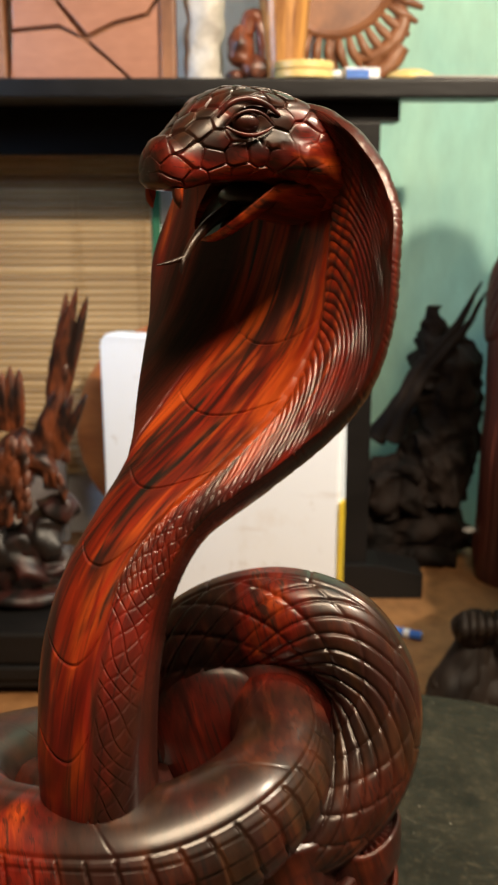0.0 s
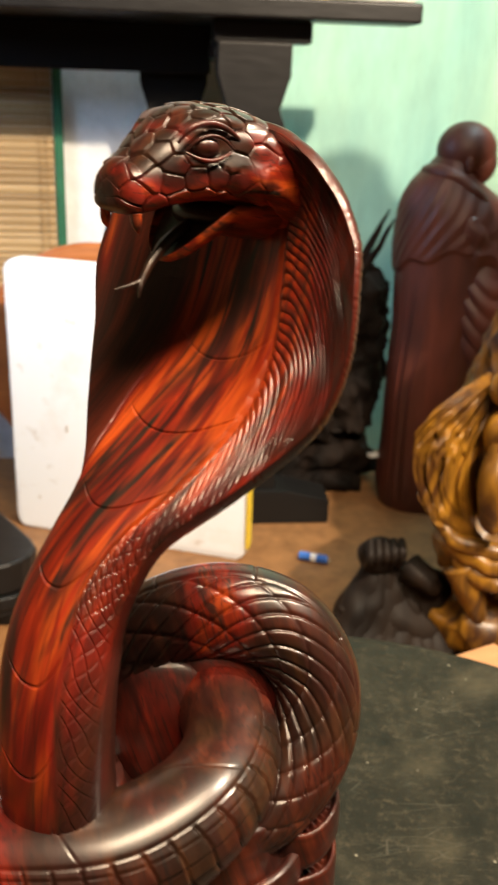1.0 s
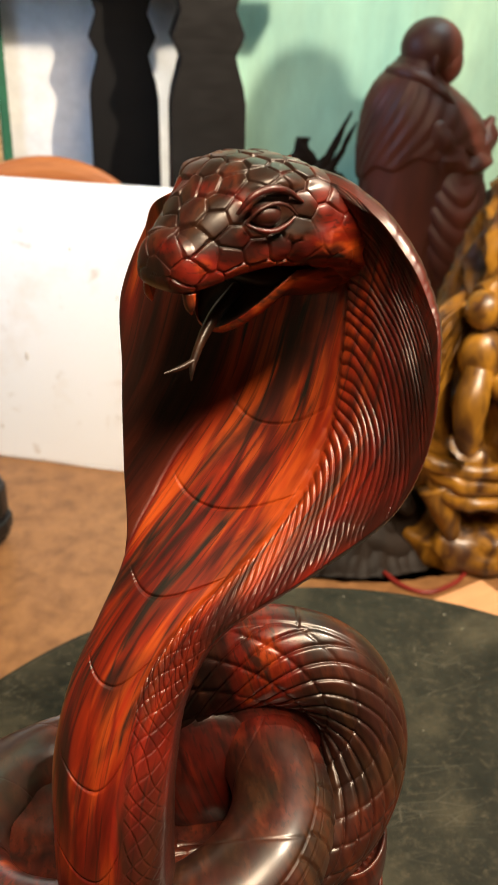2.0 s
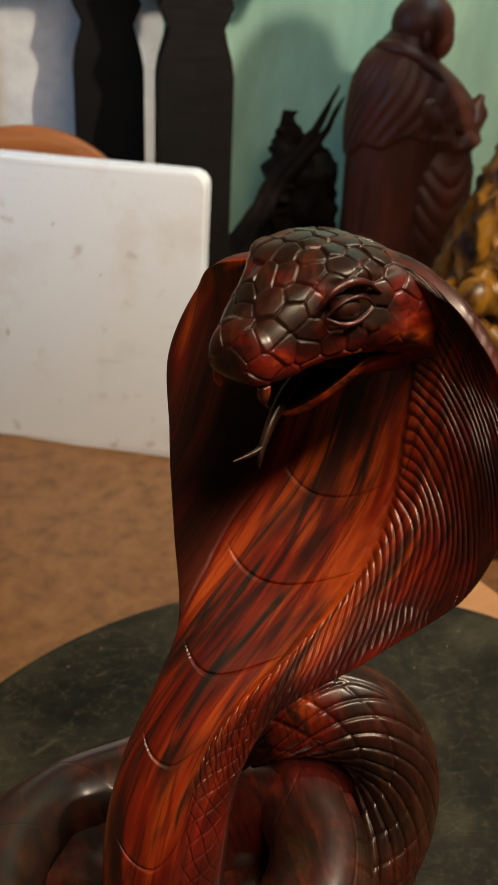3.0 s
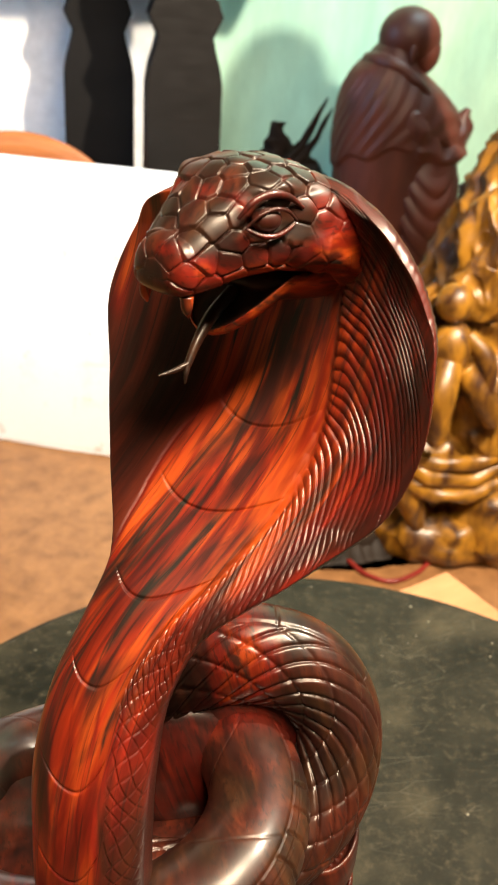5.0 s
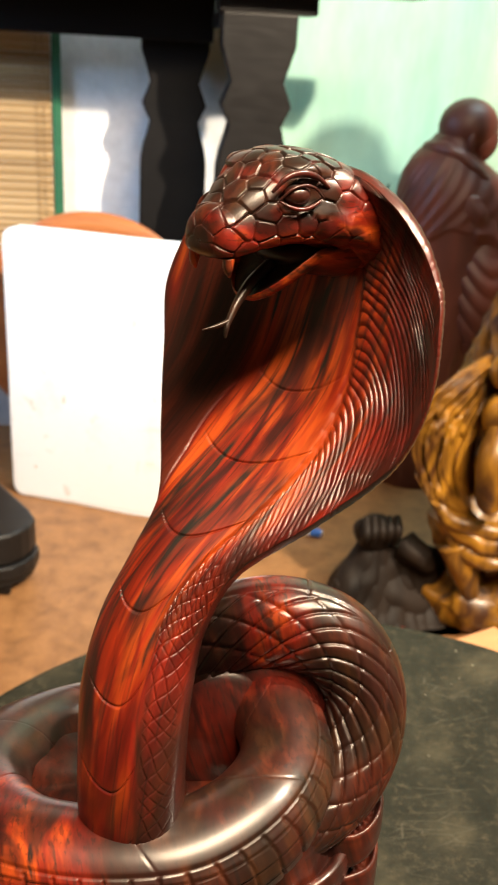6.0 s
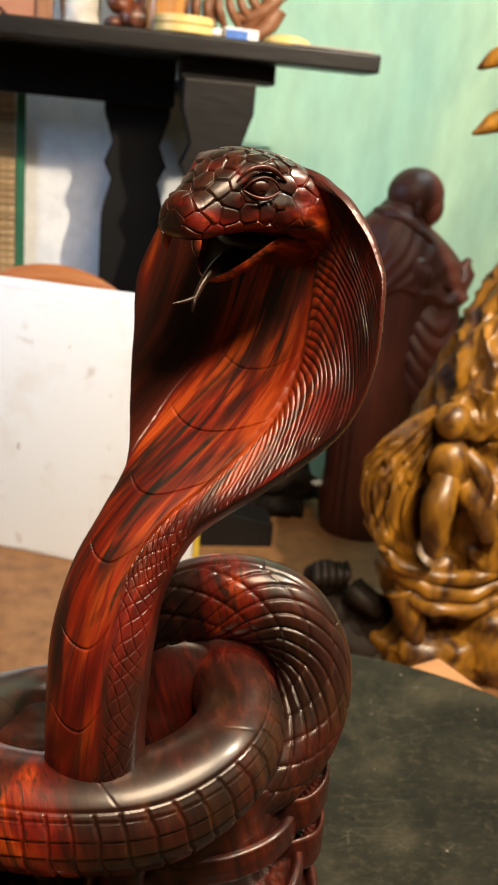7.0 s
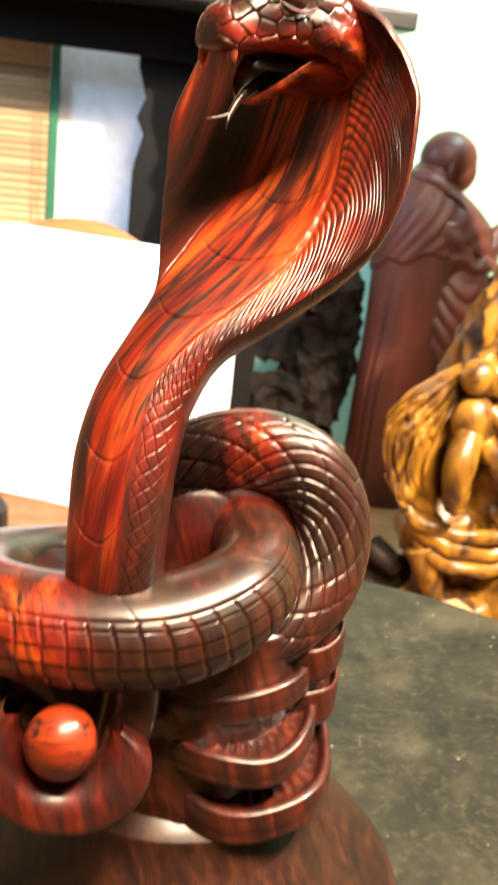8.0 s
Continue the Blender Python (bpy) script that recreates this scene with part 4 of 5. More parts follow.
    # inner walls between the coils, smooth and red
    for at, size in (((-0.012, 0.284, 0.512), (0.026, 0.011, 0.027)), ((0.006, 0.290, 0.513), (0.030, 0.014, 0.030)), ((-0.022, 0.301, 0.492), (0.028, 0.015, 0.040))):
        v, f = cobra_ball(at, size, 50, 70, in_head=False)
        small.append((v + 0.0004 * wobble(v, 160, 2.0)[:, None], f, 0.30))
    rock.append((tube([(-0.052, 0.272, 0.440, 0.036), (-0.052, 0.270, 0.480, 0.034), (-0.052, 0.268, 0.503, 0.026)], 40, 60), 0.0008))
    rock.append((tube([(-0.004, 0.272, 0.395, 0.046), (-0.006, 0.274, 0.430, 0.042), (-0.004, 0.276, 0.462, 0.040), (-0.004, 0.278, 0.492, 0.038)], 60, 90), 0.0012))
    # shelf-like growths: a rim round a hollow beaded top, smooth upright sides
    DISH = [(0.0, -1.0, 0), (0.90, -1.0, 0), (0.97, -0.90, 0), (1.0, -0.55, 0), (0.985, -0.15, 0), (0.96, 0.0, 0), (0.92, 0.03, 0), (0.88, -0.04, 0), (0.84, -0.17, 0), (0.55, -0.22, 0), (0.0, -0.20, 0)]
    for x, y, z, rx, ry, h, tilt, roll in ((0.0080, 0.260, 0.4590, 0.0320, 0.0380, 0.0130, 8, 4), (0.0140, 0.262, 0.4390, 0.0370, 0.0420, 0.0150, 8, 5), (0.0020, 0.268, 0.4760, 0.0380, 0.0330, 0.0130, 6, 4), (0.0340, 0.272, 0.4860, 0.0180, 0.0180, 0.0160, 10, 8), (0.0330, 0.272, 0.4660, 0.0190, 0.0200, 0.0170, 8, 6), (-0.070, 0.270, 0.470, 0.036, 0.034, 0.014, 0, -5)):
        prof = spline(DISH, 90)
        th = np.linspace(0, 2 * math.pi, 200, endpoint=False)[None]
        k, up = prof[:, 0:1], prof[:, 1:2]
        bay = 1 + 0.025 * np.sin(2 * th + x * 300) + 0.014 * np.sin(5 * th + z * 700)
        top = smooth01(np.linspace(0, 1, 90)[:, None], 0.62, 0.70)
        beads = top * (0.0007 * np.sin(th * 34) * np.exp(-(((k - 0.70) / 0.07) ** 2)) + 0.0005 * np.sin(k * 60 + 2 * np.sin(th * 5)) * np.sin(th * 17 + k * 9) * (k < 0.66))
        lx, ly = rx * k * bay * np.cos(th), ry * k * bay * np.sin(th)
        lz = h * up + beads + 0.0008 * np.sin(4 * th + z * 500) * k + lx * math.tan(radians(roll)) + ly * math.tan(radians(tilt)) * 0.5
        small.append((np.stack([x + lx, y + ly, z + lz], -1).reshape(-1, 3), grid_faces(90, 200), 0.13))
    # claw curled round the ball
    rows = spline([(155, 0, 0, 0.0035, 0.006), (185, 0, 0, 0.0060, 0.010), (225, 0, 0, 0.0080, 0.013), (270, 0, 0, 0.0090, 0.014), (315, 0, 0, 0.0105, 0.013), (345, 0, 0, 0.0085, 0.010), (368, 0, 0, 0.0030, 0.006)], 120)
    fi, half, deep = np.radians(rows[:, 0:1]), rows[:, 3:4], rows[:, 4:5]
    ta = np.linspace(0, 2 * math.pi, 60, endpoint=False)[None]
    rad = 0.0140 + half + half * np.sign(np.cos(ta)) * np.abs(np.cos(ta)) ** 0.7
    yy = 0.2105 - deep * np.sign(np.sin(ta)) * np.abs(np.sin(ta)) ** 0.8 - 0.0035 * np.cos(ta) + 0.004 * (1 + np.sin(fi))
    claw = np.stack([-0.0570 + rad * np.cos(fi), yy, 0.4780 + rad * np.sin(fi)], -1)
    small.append((claw.reshape(-1, 3), grid_faces(120, 60), 0.26))
    rock.append((tube([(-0.034, 0.226, 0.492, 0.010), (-0.036, 0.222, 0.474, 0.010), (-0.042, 0.220, 0.458, 0.008)], 40, 30), 0.0002))
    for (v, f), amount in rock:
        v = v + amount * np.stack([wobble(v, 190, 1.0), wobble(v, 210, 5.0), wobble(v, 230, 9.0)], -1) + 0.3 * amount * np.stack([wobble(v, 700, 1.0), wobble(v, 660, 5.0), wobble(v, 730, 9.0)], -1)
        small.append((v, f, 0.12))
    bead = cobra_ball((-0.0570, 0.2060, 0.4780), (0.0120, 0.0115, 0.0125), in_head=False)
    pieces.append((*bead, bead[0] * np.array((0.8, 0.8, 0.8)) + 0.11, np.full(len(bead[0]), 0.72)))
    n = 60
    th = np.linspace(0, 2 * math.pi, 140, endpoint=False)[None]
    u = np.linspace(0, 1, n)[:, None]
    rad = 0.050 + 0.036 * smooth01(u, 0.0, 0.75) + 0.010 * u + 0.006 * np.sin(2 * th + 1.0) * u + 0.003 * np.sin(5 * th) * u
    z = 0.4235 - 0.098 * u - 0.004 * np.sin(3 * th + 2) * (1 - u) * u * 4
    rad = np.where(u == 0, 0.001, rad)
    z = np.maximum(z, 0.3255)
    loc = np.stack([-0.010 + rad * 1.10 * np.cos(th), 0.272 + rad * 1.0 * np.sin(th), z + 0 * th], -1)
    small.append((loc.reshape(-1, 3), grid_faces(n, 140), 0.03))
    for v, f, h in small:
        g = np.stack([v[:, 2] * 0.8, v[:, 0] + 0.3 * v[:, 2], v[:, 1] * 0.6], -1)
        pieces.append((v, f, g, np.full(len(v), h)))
    verts, faces = gather([(q[0], q[1]) for q in pieces])
    ob = mesh_object("cobra_carving", verts, faces, ROSEWOOD)
    me = ob.data
    me.attributes.new("grain", "FLOAT_VECTOR", "POINT").data.foreach_set("vector", np.concatenate([q[2] for q in pieces]).astype(np.float32).ravel())
    me.attributes.new("tone_shade", "FLOAT", "POINT").data.foreach_set("value", np.concatenate([q[3] for q in pieces]).astype(np.float32))
    return tagged(ob, "lacquered red and black rosewood carving of a rearing cobra", "carving")


carved_cobra()

# ---- carvings in the background ----
def blob(at, size, rings=26, around=36, seed=0.0, rough=0.0, scale=30.0):
    ph, th = np.linspace(0.03, math.pi - 0.03, rings)[:, None], np.linspace(0, 2 * math.pi, around, endpoint=False)[None]
    v = np.stack([np.sin(ph) * np.cos(th), np.sin(ph) * np.sin(th), np.cos(ph) + 0 * th], -1).reshape(-1, 3) * np.asarray(size) + np.asarray(at)
    if rough:
        v = roughen(v, scale, rough, seed)
    return v, [tuple(q) for q in grid_faces(rings, around)]


def limb(points, n=40, around=18, rough=0.0, scale=30.0, seed=0.0):
    v, f = tube(points, n, around)
    if rough:
        v = roughen(v, scale, rough, seed)
    return v, f


def monk_statue():
    rows = [(0.490, 1.585, 0.000, 0.075, 0.070), (0.490, 1.585, 0.012, 0.077, 0.072), (0.491, 1.585, 0.120, 0.077, 0.074), (0.494, 1.585, 0.230, 0.081, 0.078), (0.506, 1.584, 0.340, 0.091, 0.084),
            (0.514, 1.582, 0.430, 0.104, 0.088), (0.512, 1.580, 0.490, 0.105, 0.084), (0.504, 1.578, 0.530, 0.095, 0.078), (0.490, 1.577, 0.565, 0.076, 0.068), (0.481, 1.576, 0.592, 0.053, 0.056), (0.487, 1.576, 0.612, 0.038, 0.044), (0.500, 1.575, 0.640, 0.028, 0.034)]
    p = spline(rows, 300)
    th = np.linspace(0, 2 * math.pi, 300, endpoint=False)[None]
    z = p[:, 2:3]
    # long hanging folds, uneven in depth
    low = 1 - smooth01(z, 0.36, 0.46)
    wave = th * 12 + 1.6 * np.sin(z * 7 + 0.6) + 2.0 * np.sin(th * 2 + 0.3)
    fold = (0.0032 * np.abs(np.sin(wave)) ** 0.7 + 0.0012 * np.sin(wave * 2.3 + 1 + z * 12)) * low * smooth01(z, 0.0, 0.05) * (0.6 + 0.4 * np.sin(th * 5 + z * 4))
    # mantle with a scalloped hem and creases towards the shoulder
    hem = z - 0.455 - 0.030 * np.sin(th * 1.0 + 2.6) - 0.006 * np.sin(th * 9)
    crease = np.sin((z - 0.16 * np.cos(th + 0.9)) * 210 + 1.5 * np.sin(th * 3))
    mantle = 0.0050 * smooth01(hem, -0.003, 0.003) * (1 - smooth01(z, 0.53, 0.60)) + 0.0010 * crease * smooth01(hem, 0.0, 0.02) * (1 - smooth01(z, 0.56, 0.61))
    r = 1 + (fold + mantle) / 0.09
    v = np.stack([p[:, 0:1] + p[:, 3:4] * r * np.cos(th), p[:, 1:2] + p[:, 4:5] * r * np.sin(th), z + 0 * th], -1).reshape(-1, 3)
    pieces = [(v, [tuple(q) for q in grid_faces(300, 300)])]
    # wide sleeve hanging in bowed folds
    n, m = 150, 170
    ph, ta = np.linspace(0.02, math.pi - 0.02, n)[:, None], np.linspace(0, 2 * math.pi, m, endpoint=False)[None]
    sx, sz = np.sin(ph) ** 0.8 * np.cos(ta), np.cos(ph)
    x0, z0 = 0.068 * sx * (0.80 + 0.20 * sz), 0.120 * sz + 0 * ta
    phase = (z0 - 26.0 * x0**2) * 185 + 0.7 * np.sin(x0 * 90)
    ripple = 1 + (0.11 * np.abs(np.sin(phase * 0.5)) ** 0.8 - 0.05) * smooth01(-sz, -0.75, -0.35)
    v = np.stack([0.550 + x0 * ripple, 1.530 + 0.052 * np.sin(ph) * np.sin(ta) * ripple, 0.372 + z0], -1).reshape(-1, 3)
    pieces.append((v, [tuple(q) for q in grid_faces(n, m)]))
    # upper arm, forearm and joined hands
    pieces.append(limb([(0.478, 1.540, 0.560, 0.020), (0.504, 1.526, 0.522, 0.032), (0.530, 1.522, 0.482, 0.036), (0.562, 1.530, 0.462, 0.034), (0.592, 1.545, 0.476, 0.028), (0.608, 1.556, 0.500, 0.020), (0.618, 1.562, 0.534, 0.008)], 90, 60, 0.009, 38))
    # plain head bowed forward, ear and wrapped collar
    pieces.append(blob((0.5080, 1.572, 0.6360), (0.0495, 0.0440, 0.0455), 40, 56))
    pieces.append(blob((0.5280, 1.570, 0.6170), (0.0315, 0.0340, 0.0360), 36, 50))
    pieces.append(blob((0.5020, 1.5305, 0.6160), (0.0065, 0.0040, 0.0150), 14, 18))
    pieces.append(limb([(0.446, 1.580, 0.600, 0.012), (0.458, 1.545, 0.602, 0.013), (0.486, 1.526, 0.592, 0.011), (0.518, 1.520, 0.570, 0.009), (0.545, 1.522, 0.540, 0.007), (0.560, 1.530, 0.505, 0.005)], 60, 22, 0.002, 40))
    verts, faces = gather(pieces)
    return tagged(mesh_object("monk_statue", verts, faces, MONK_WOOD), "dark red-brown wooden statue of a robed standing figure", "statue")


monk_statue()


def yellow_carving():
    """A tall root carving in honey-yellow wood, with flowing folds."""
    P = []
    # rock foot
    P.append(blob((0.480, 1.120, 0.030), (0.105, 0.090, 0.050), 30, 46, 2.0, 0.016, 28))
    P.append(blob((0.560, 1.080, 0.055), (0.080, 0.070, 0.080), 26, 40, 5.0, 0.016, 30))
    # great mass rising to the right, cut into flowing ridges
    def ridged(piece, axis, amount, seed):
        v, f = piece
        c = np.array(axis(v))
        flow = v * np.array((1.0, 1.0, 0.55))
        edge = 1 - np.abs(wobble(flow, 62, seed)) * 1.8
        fine = 1 - np.abs(wobble(flow, 150, seed + 3)) * 1.8
        return v + unit(v - c) * (amount * edge + 0.3 * amount * fine)[:, None], f
    lean = lambda v: np.stack([np.interp(v[:, 2], (0.02, 0.26, 0.38, 0.52, 0.65), (0.49, 0.49, 0.52, 0.57, 0.64)), 0 * v[:, 2] + 1.16, v[:, 2]], -1)
    P.append(ridged(tube([(0.490, 1.150, 0.020, 0.055), (0.480, 1.160, 0.140, 0.075), (0.490, 1.165, 0.260, 0.085), (0.520, 1.165, 0.380, 0.085), (0.570, 1.160, 0.520, 0.080), (0.640, 1.150, 0.650, 0.066)], 240, 180), lean, 0.012, 1.0))
    for at, size, seed in (((0.505, 1.105, 0.440), (0.062, 0.045, 0.075), 2.0), ((0.535, 1.085, 0.210), (0.075, 0.045, 0.110), 5.0), ((0.470, 1.090, 0.395), (0.036, 0.034, 0.034), 8.0)):
        P.append(ridged(blob(at, size, 130, 160), lambda v, at=at: v * 0 + np.array(at), 0.010, seed))
    # cloak: a sheet of long curved folds with a ragged lower edge
    m, n = 160, 90
    sheet = []
    for k in range(m):
        a = k / (m - 1)
        drop = 0.030 * math.sin(a * 23) * math.sin(a * 9 + 1) + 0.012 * math.sin(a * 61)
        line = spline([(0.455 - 0.060 * a, 1.105 - 0.010 * a, 0.384 + 0.004 * a), (0.420 - 0.070 * a, 1.088 - 0.012 * a, 0.362 + 0.002 * a), (0.400 - 0.078 * a, 1.082 - 0.005 * a, 0.312),
                       (0.394 - 0.062 * a, 1.078, 0.250), (0.404 - 0.034 * a, 1.070, 0.195 - 0.5 * drop), (0.420 - 0.010 * a, 1.064, 0.158 - drop)], n)
        u = np.linspace(0, 1, n)
        w = a * 5.0 + 0.7 * np.sin(u * 4 + a * 3) + 0.3 * np.sin(u * 9)
        puff = 0.016 * np.abs(np.sin(math.pi * w)) ** 0.7 + 0.0030 * np.sin(w * 17 + u * 5)
        puff = puff * (0.5 + 0.5 * np.sin(math.pi * np.clip(u * 0.9 + 0.1, 0, 1)))
        sheet.append(line + puff[:, None] * np.array((-0.55 - 0.3 * a, -0.75, 0.10)))
    back = [q + np.array((0.030, 0.040, 0.0)) for q in sheet[::-1]]
    grid = np.stack(sheet + back, 1)
    P.append((grid.reshape(-1, 3), [tuple(q) for q in grid_faces(n, 2 * m)]))
    P.append(blob((0.450, 1.105, 0.155), (0.085, 0.055, 0.055), 30, 44, 3.0, 0.010, 34))
    # layered rims under them
    for k, z in enumerate((0.176, 0.152, 0.130)):
        P.append(limb([(0.352 + 0.014 * k, 1.115, z + 0.050, 0.007), (0.372 + 0.012 * k, 1.066, z + 0.012, 0.0105), (0.420, 1.048, z - 0.004, 0.0115), (0.480, 1.046, z - 0.008, 0.011), (0.545, 1.060, z + 0.010, 0.010), (0.60, 1.09, z + 0.04, 0.008)], 70, 20, 0.0060, 28, k))
    P.append(limb([(0.395, 1.075, 0.140, 0.026), (0.410, 1.070, 0.105, 0.022), (0.424, 1.066, 0.070, 0.014), (0.430, 1.064, 0.046, 0.005)], 40, 24, 0.003, 40))
    # small plump seated shape, plain
    seated = []
    seated.append(blob((0.4330, 1.060, 0.3630), (0.0240, 0.0230, 0.0250), 26, 36))
    seated.append(blob((0.4370, 1.058, 0.3050), (0.0290, 0.0260, 0.0350), 26, 36))
    seated.append(limb([(0.430, 1.044, 0.290, 0.018), (0.418, 1.026, 0.260, 0.021), (0.418, 1.024, 0.222, 0.0185), (0.424, 1.026, 0.198, 0.0165), (0.430, 1.022, 0.190, 0.012)], 50, 24))
    seated.append(limb([(0.452, 1.050, 0.325, 0.011), (0.474, 1.034, 0.300, 0.012), (0.480, 1.026, 0.270, 0.009), (0.478, 1.022, 0.256, 0.006)], 40, 18))
    seated.append(limb([(0.448, 1.040, 0.285, 0.016), (0.476, 1.030, 0.250, 0.018), (0.500, 1.030, 0.215, 0.015)], 40, 20))
    seated = [(v + np.array((-0.010, 0.0, 0.024)), f) for v, f in seated]
    leaves = []
    # curled leaf tips high up
    for x, z, s in ((0.405, 0.738, 1.0), (0.398, 0.812, 0.9)):
        leaves.append(limb([(x, 1.10, z, 0.002), (x + 0.018 * s, 1.10, z + 0.012 * s, 0.010), (x + 0.045 * s, 1.10, z + 0.024 * s, 0.014), (x + 0.09, 1.11, z + 0.020, 0.016), (x + 0.15, 1.13, z - 0.03, 0.020), (0.62, 1.15, 0.640, 0.030)], 50, 18, 0.003, 50, z))
    # unseen rounded top above the leaves, added to cast a round wall shadow
    P.append(ridged(tube([(0.625, 1.152, 0.640, 0.060), (0.560, 1.140, 0.750, 0.060), (0.528, 1.131, 0.850, 0.060), (0.523, 1.130, 0.930, 0.059), (0.523, 1.130, 0.965, 0.048), (0.523, 1.130, 0.990, 0.026), (0.523, 1.130, 0.998, 0.004)], 150, 120), lambda v: np.stack([0 * v[:, 2] + 0.53, 0 * v[:, 2] + 1.13, v[:, 2]], -1), 0.003, 4.0))
    base = np.array((0.48, 1.12, 0.0))
    c = thing("root_carving", tuple(base), "honey-yellow polished wood root carving with flowing folds", "carving")
    for name, pieces in (("body", P), ("seated_shape", seated), ("leaf_tip", leaves[:1]), ("leaf_tip", leaves[1:])):
        verts, faces = gather(pieces)
        mesh_object(name, verts - base, faces, GOLD_WOOD, c)
    return c


yellow_carving()


def splinter(v, seed):
    """Weathered wood: sharp long ridges and hollows."""
    c = v.mean(0) * np.array((1, 1, 0)) + v * np.array((0, 0, 1))
    flow = v * np.array((1.0, 1.0, 0.45))
    lift = 0.010 * (1 - np.abs(wobble(flow, 60, seed)) * 2.0) + 0.0025 * (1 - np.abs(wobble(flow, 190, seed + 5)) * 2.0)
    return roughen(v + unit(v - c) * lift[:, None], 45.0, 0.005, seed)


def driftwood():
    P = []
    P.append(blob((0.325, 1.705, 0.050), (0.105, 0.060, 0.060), 70, 100, 1.0, 0.020, 24))
    P.append(blob((0.290, 1.690, 0.130), (0.070, 0.050, 0.065), 70, 100, 3.0, 0.022, 30))
    P.append(blob((0.360, 1.715, 0.200), (0.070, 0.050, 0.100), 70, 100, 5.0, 0.022, 26))
    P.append(limb([(0.350, 1.71, 0.120, 0.060), (0.372, 1.71, 0.260, 0.052), (0.380, 1.71, 0.350, 0.048), (0.392, 1.71, 0.405, 0.026), (0.398, 1.71, 0.424, 0.008)], 140, 70, 0.010, 34, 2.0))
    P.append(limb([(0.335, 1.70, 0.330, 0.026), (0.326, 1.70, 0.400, 0.020), (0.336, 1.70, 0.440, 0.012), (0.334, 1.70, 0.480, 0.004)], 40, 20, 0.008, 60, 4.0))
    P.append(limb([(0.352, 1.70, 0.380, 0.020), (0.365, 1.70, 0.420, 0.012), (0.372, 1.70, 0.446, 0.004)], 30, 16, 0.006, 60, 6.0))
    thick = len(P)
    P.append(limb([(0.235, 1.68, 0.235, 0.022), (0.275, 1.68, 0.300, 0.014), (0.318, 1.68, 0.380, 0.011), (0.372, 1.68, 0.440, 0.0075), (0.398, 1.68, 0.490, 0.005), (0.416, 1.68, 0.524, 0.0015)], 70, 14, 0.003, 40, 7.0))
    P.append(limb([(0.262, 1.675, 0.235, 0.020), (0.300, 1.675, 0.320, 0.013), (0.352, 1.675, 0.400, 0.010), (0.392, 1.675, 0.445, 0.0065), (0.412, 1.675, 0.485, 0.004), (0.424, 1.675, 0.510, 0.0012)], 70, 14, 0.003, 40, 9.0))
    P.append(limb([(0.225, 1.67, 0.010, 0.020), (0.300, 1.64, 0.018, 0.022), (0.380, 1.63, 0.016, 0.016)], 50, 18, 0.006, 40, 3.0))
    P.append(limb([(0.230, 1.69, 0.150, 0.030), (0.235, 1.69, 0.080, 0.034), (0.250, 1.68, 0.020, 0.030)], 40, 22, 0.012, 36, 8.0))
    P = [(splinter(v, 2.0), f) if k < thick or k > thick + 1 else (v, f) for k, (v, f) in enumerate(P)]
    base = np.array((0.32, 1.70, 0.0))
    d = thing("driftwood", tuple(base), "dark gnarled driftwood root with two long thin prongs", "driftwood")
    for name, pieces in (("root_mass", P[:thick] + P[thick + 3:]), ("prong", P[thick:thick + 1]), ("prong", P[thick + 1:thick + 2]), ("log", P[thick + 2:thick + 3])):
        verts, faces = gather(pieces)
        verts[:, 2] = np.maximum(verts[:, 2], 0.0)
        mesh_object(name, verts - base, faces, ROOT_WOOD, d)
    return d


driftwood()


def dark_stump():
    P = []
    rng = random.Random(11)
    for k in range(15):
        a = k / 14
        x1, x0 = 0.262 + 0.080 * a, 0.205 + 0.205 * a
        P.append(limb([(x1, 1.005, 0.178 - 0.05 * a * a, 0.016), (0.5 * (x0 + x1) + rng.uniform(-0.006, 0.006), 0.985, 0.115 - 0.03 * a, 0.024), (x0, 0.975 - 0.02 * math.sin(math.pi * a), 0.050, 0.028), (x0 + 0.004, 0.975, 0.004, 0.026)], 50, 18, 0.004, 40, k))
    P.append(blob((0.305, 1.020, 0.085), (0.085, 0.060, 0.085), 26, 40, 2.0, 0.010, 24))
    body, P = P, []
    # clenched knob with ribs
    P.append(blob((0.2600, 0.998, 0.1950), (0.0240, 0.0220, 0.0240), 24, 30, 1.0, 0.003, 60))
    for k in range(5):
        x = 0.244 + 0.0095 * k
        P.append(limb([(x, 0.984, 0.186, 0.004), (x + 0.001, 0.974, 0.204 + 0.002 * k, 0.0058), (x + 0.003, 0.990, 0.220, 0.004)], 24, 12))
    knob, P = P, body
    P.append(limb([(0.300, 0.99, 0.180, 0.020), (0.312, 0.975, 0.176, 0.016), (0.330, 0.97, 0.160, 0.010)], 30, 18, 0.003, 50))
    for k in range(12):
        P.append(blob((0.222 + rng.uniform(-0.006, 0.006), 0.985, 0.04 + 0.009 * k), (0.008, 0.010, 0.007), 10, 14, k, 0.003, 90))
        P.append(blob((0.385 + rng.uniform(-0.008, 0.008), 0.985, 0.02 + 0.008 * k), (0.010, 0.012, 0.008), 10, 14, k, 0.003, 90))
    base = np.array((0.34, 1.13, 0.0))
    c = thing("dark_wood_carving", tuple(base), "black-brown ridged wood carving with a clenched knob", "carving")
    for name, pieces in (("ridged_body", P), ("knob", knob)):
        verts, faces = gather(pieces)
        verts = 1.135 * verts + np.array((0.002, -0.001, -0.098))
        verts[:, 2] = np.maximum(verts[:, 2], 0.0)
        mesh_object(name, verts - base, faces, STUMP_WOOD, c)
    return c


dark_stump()


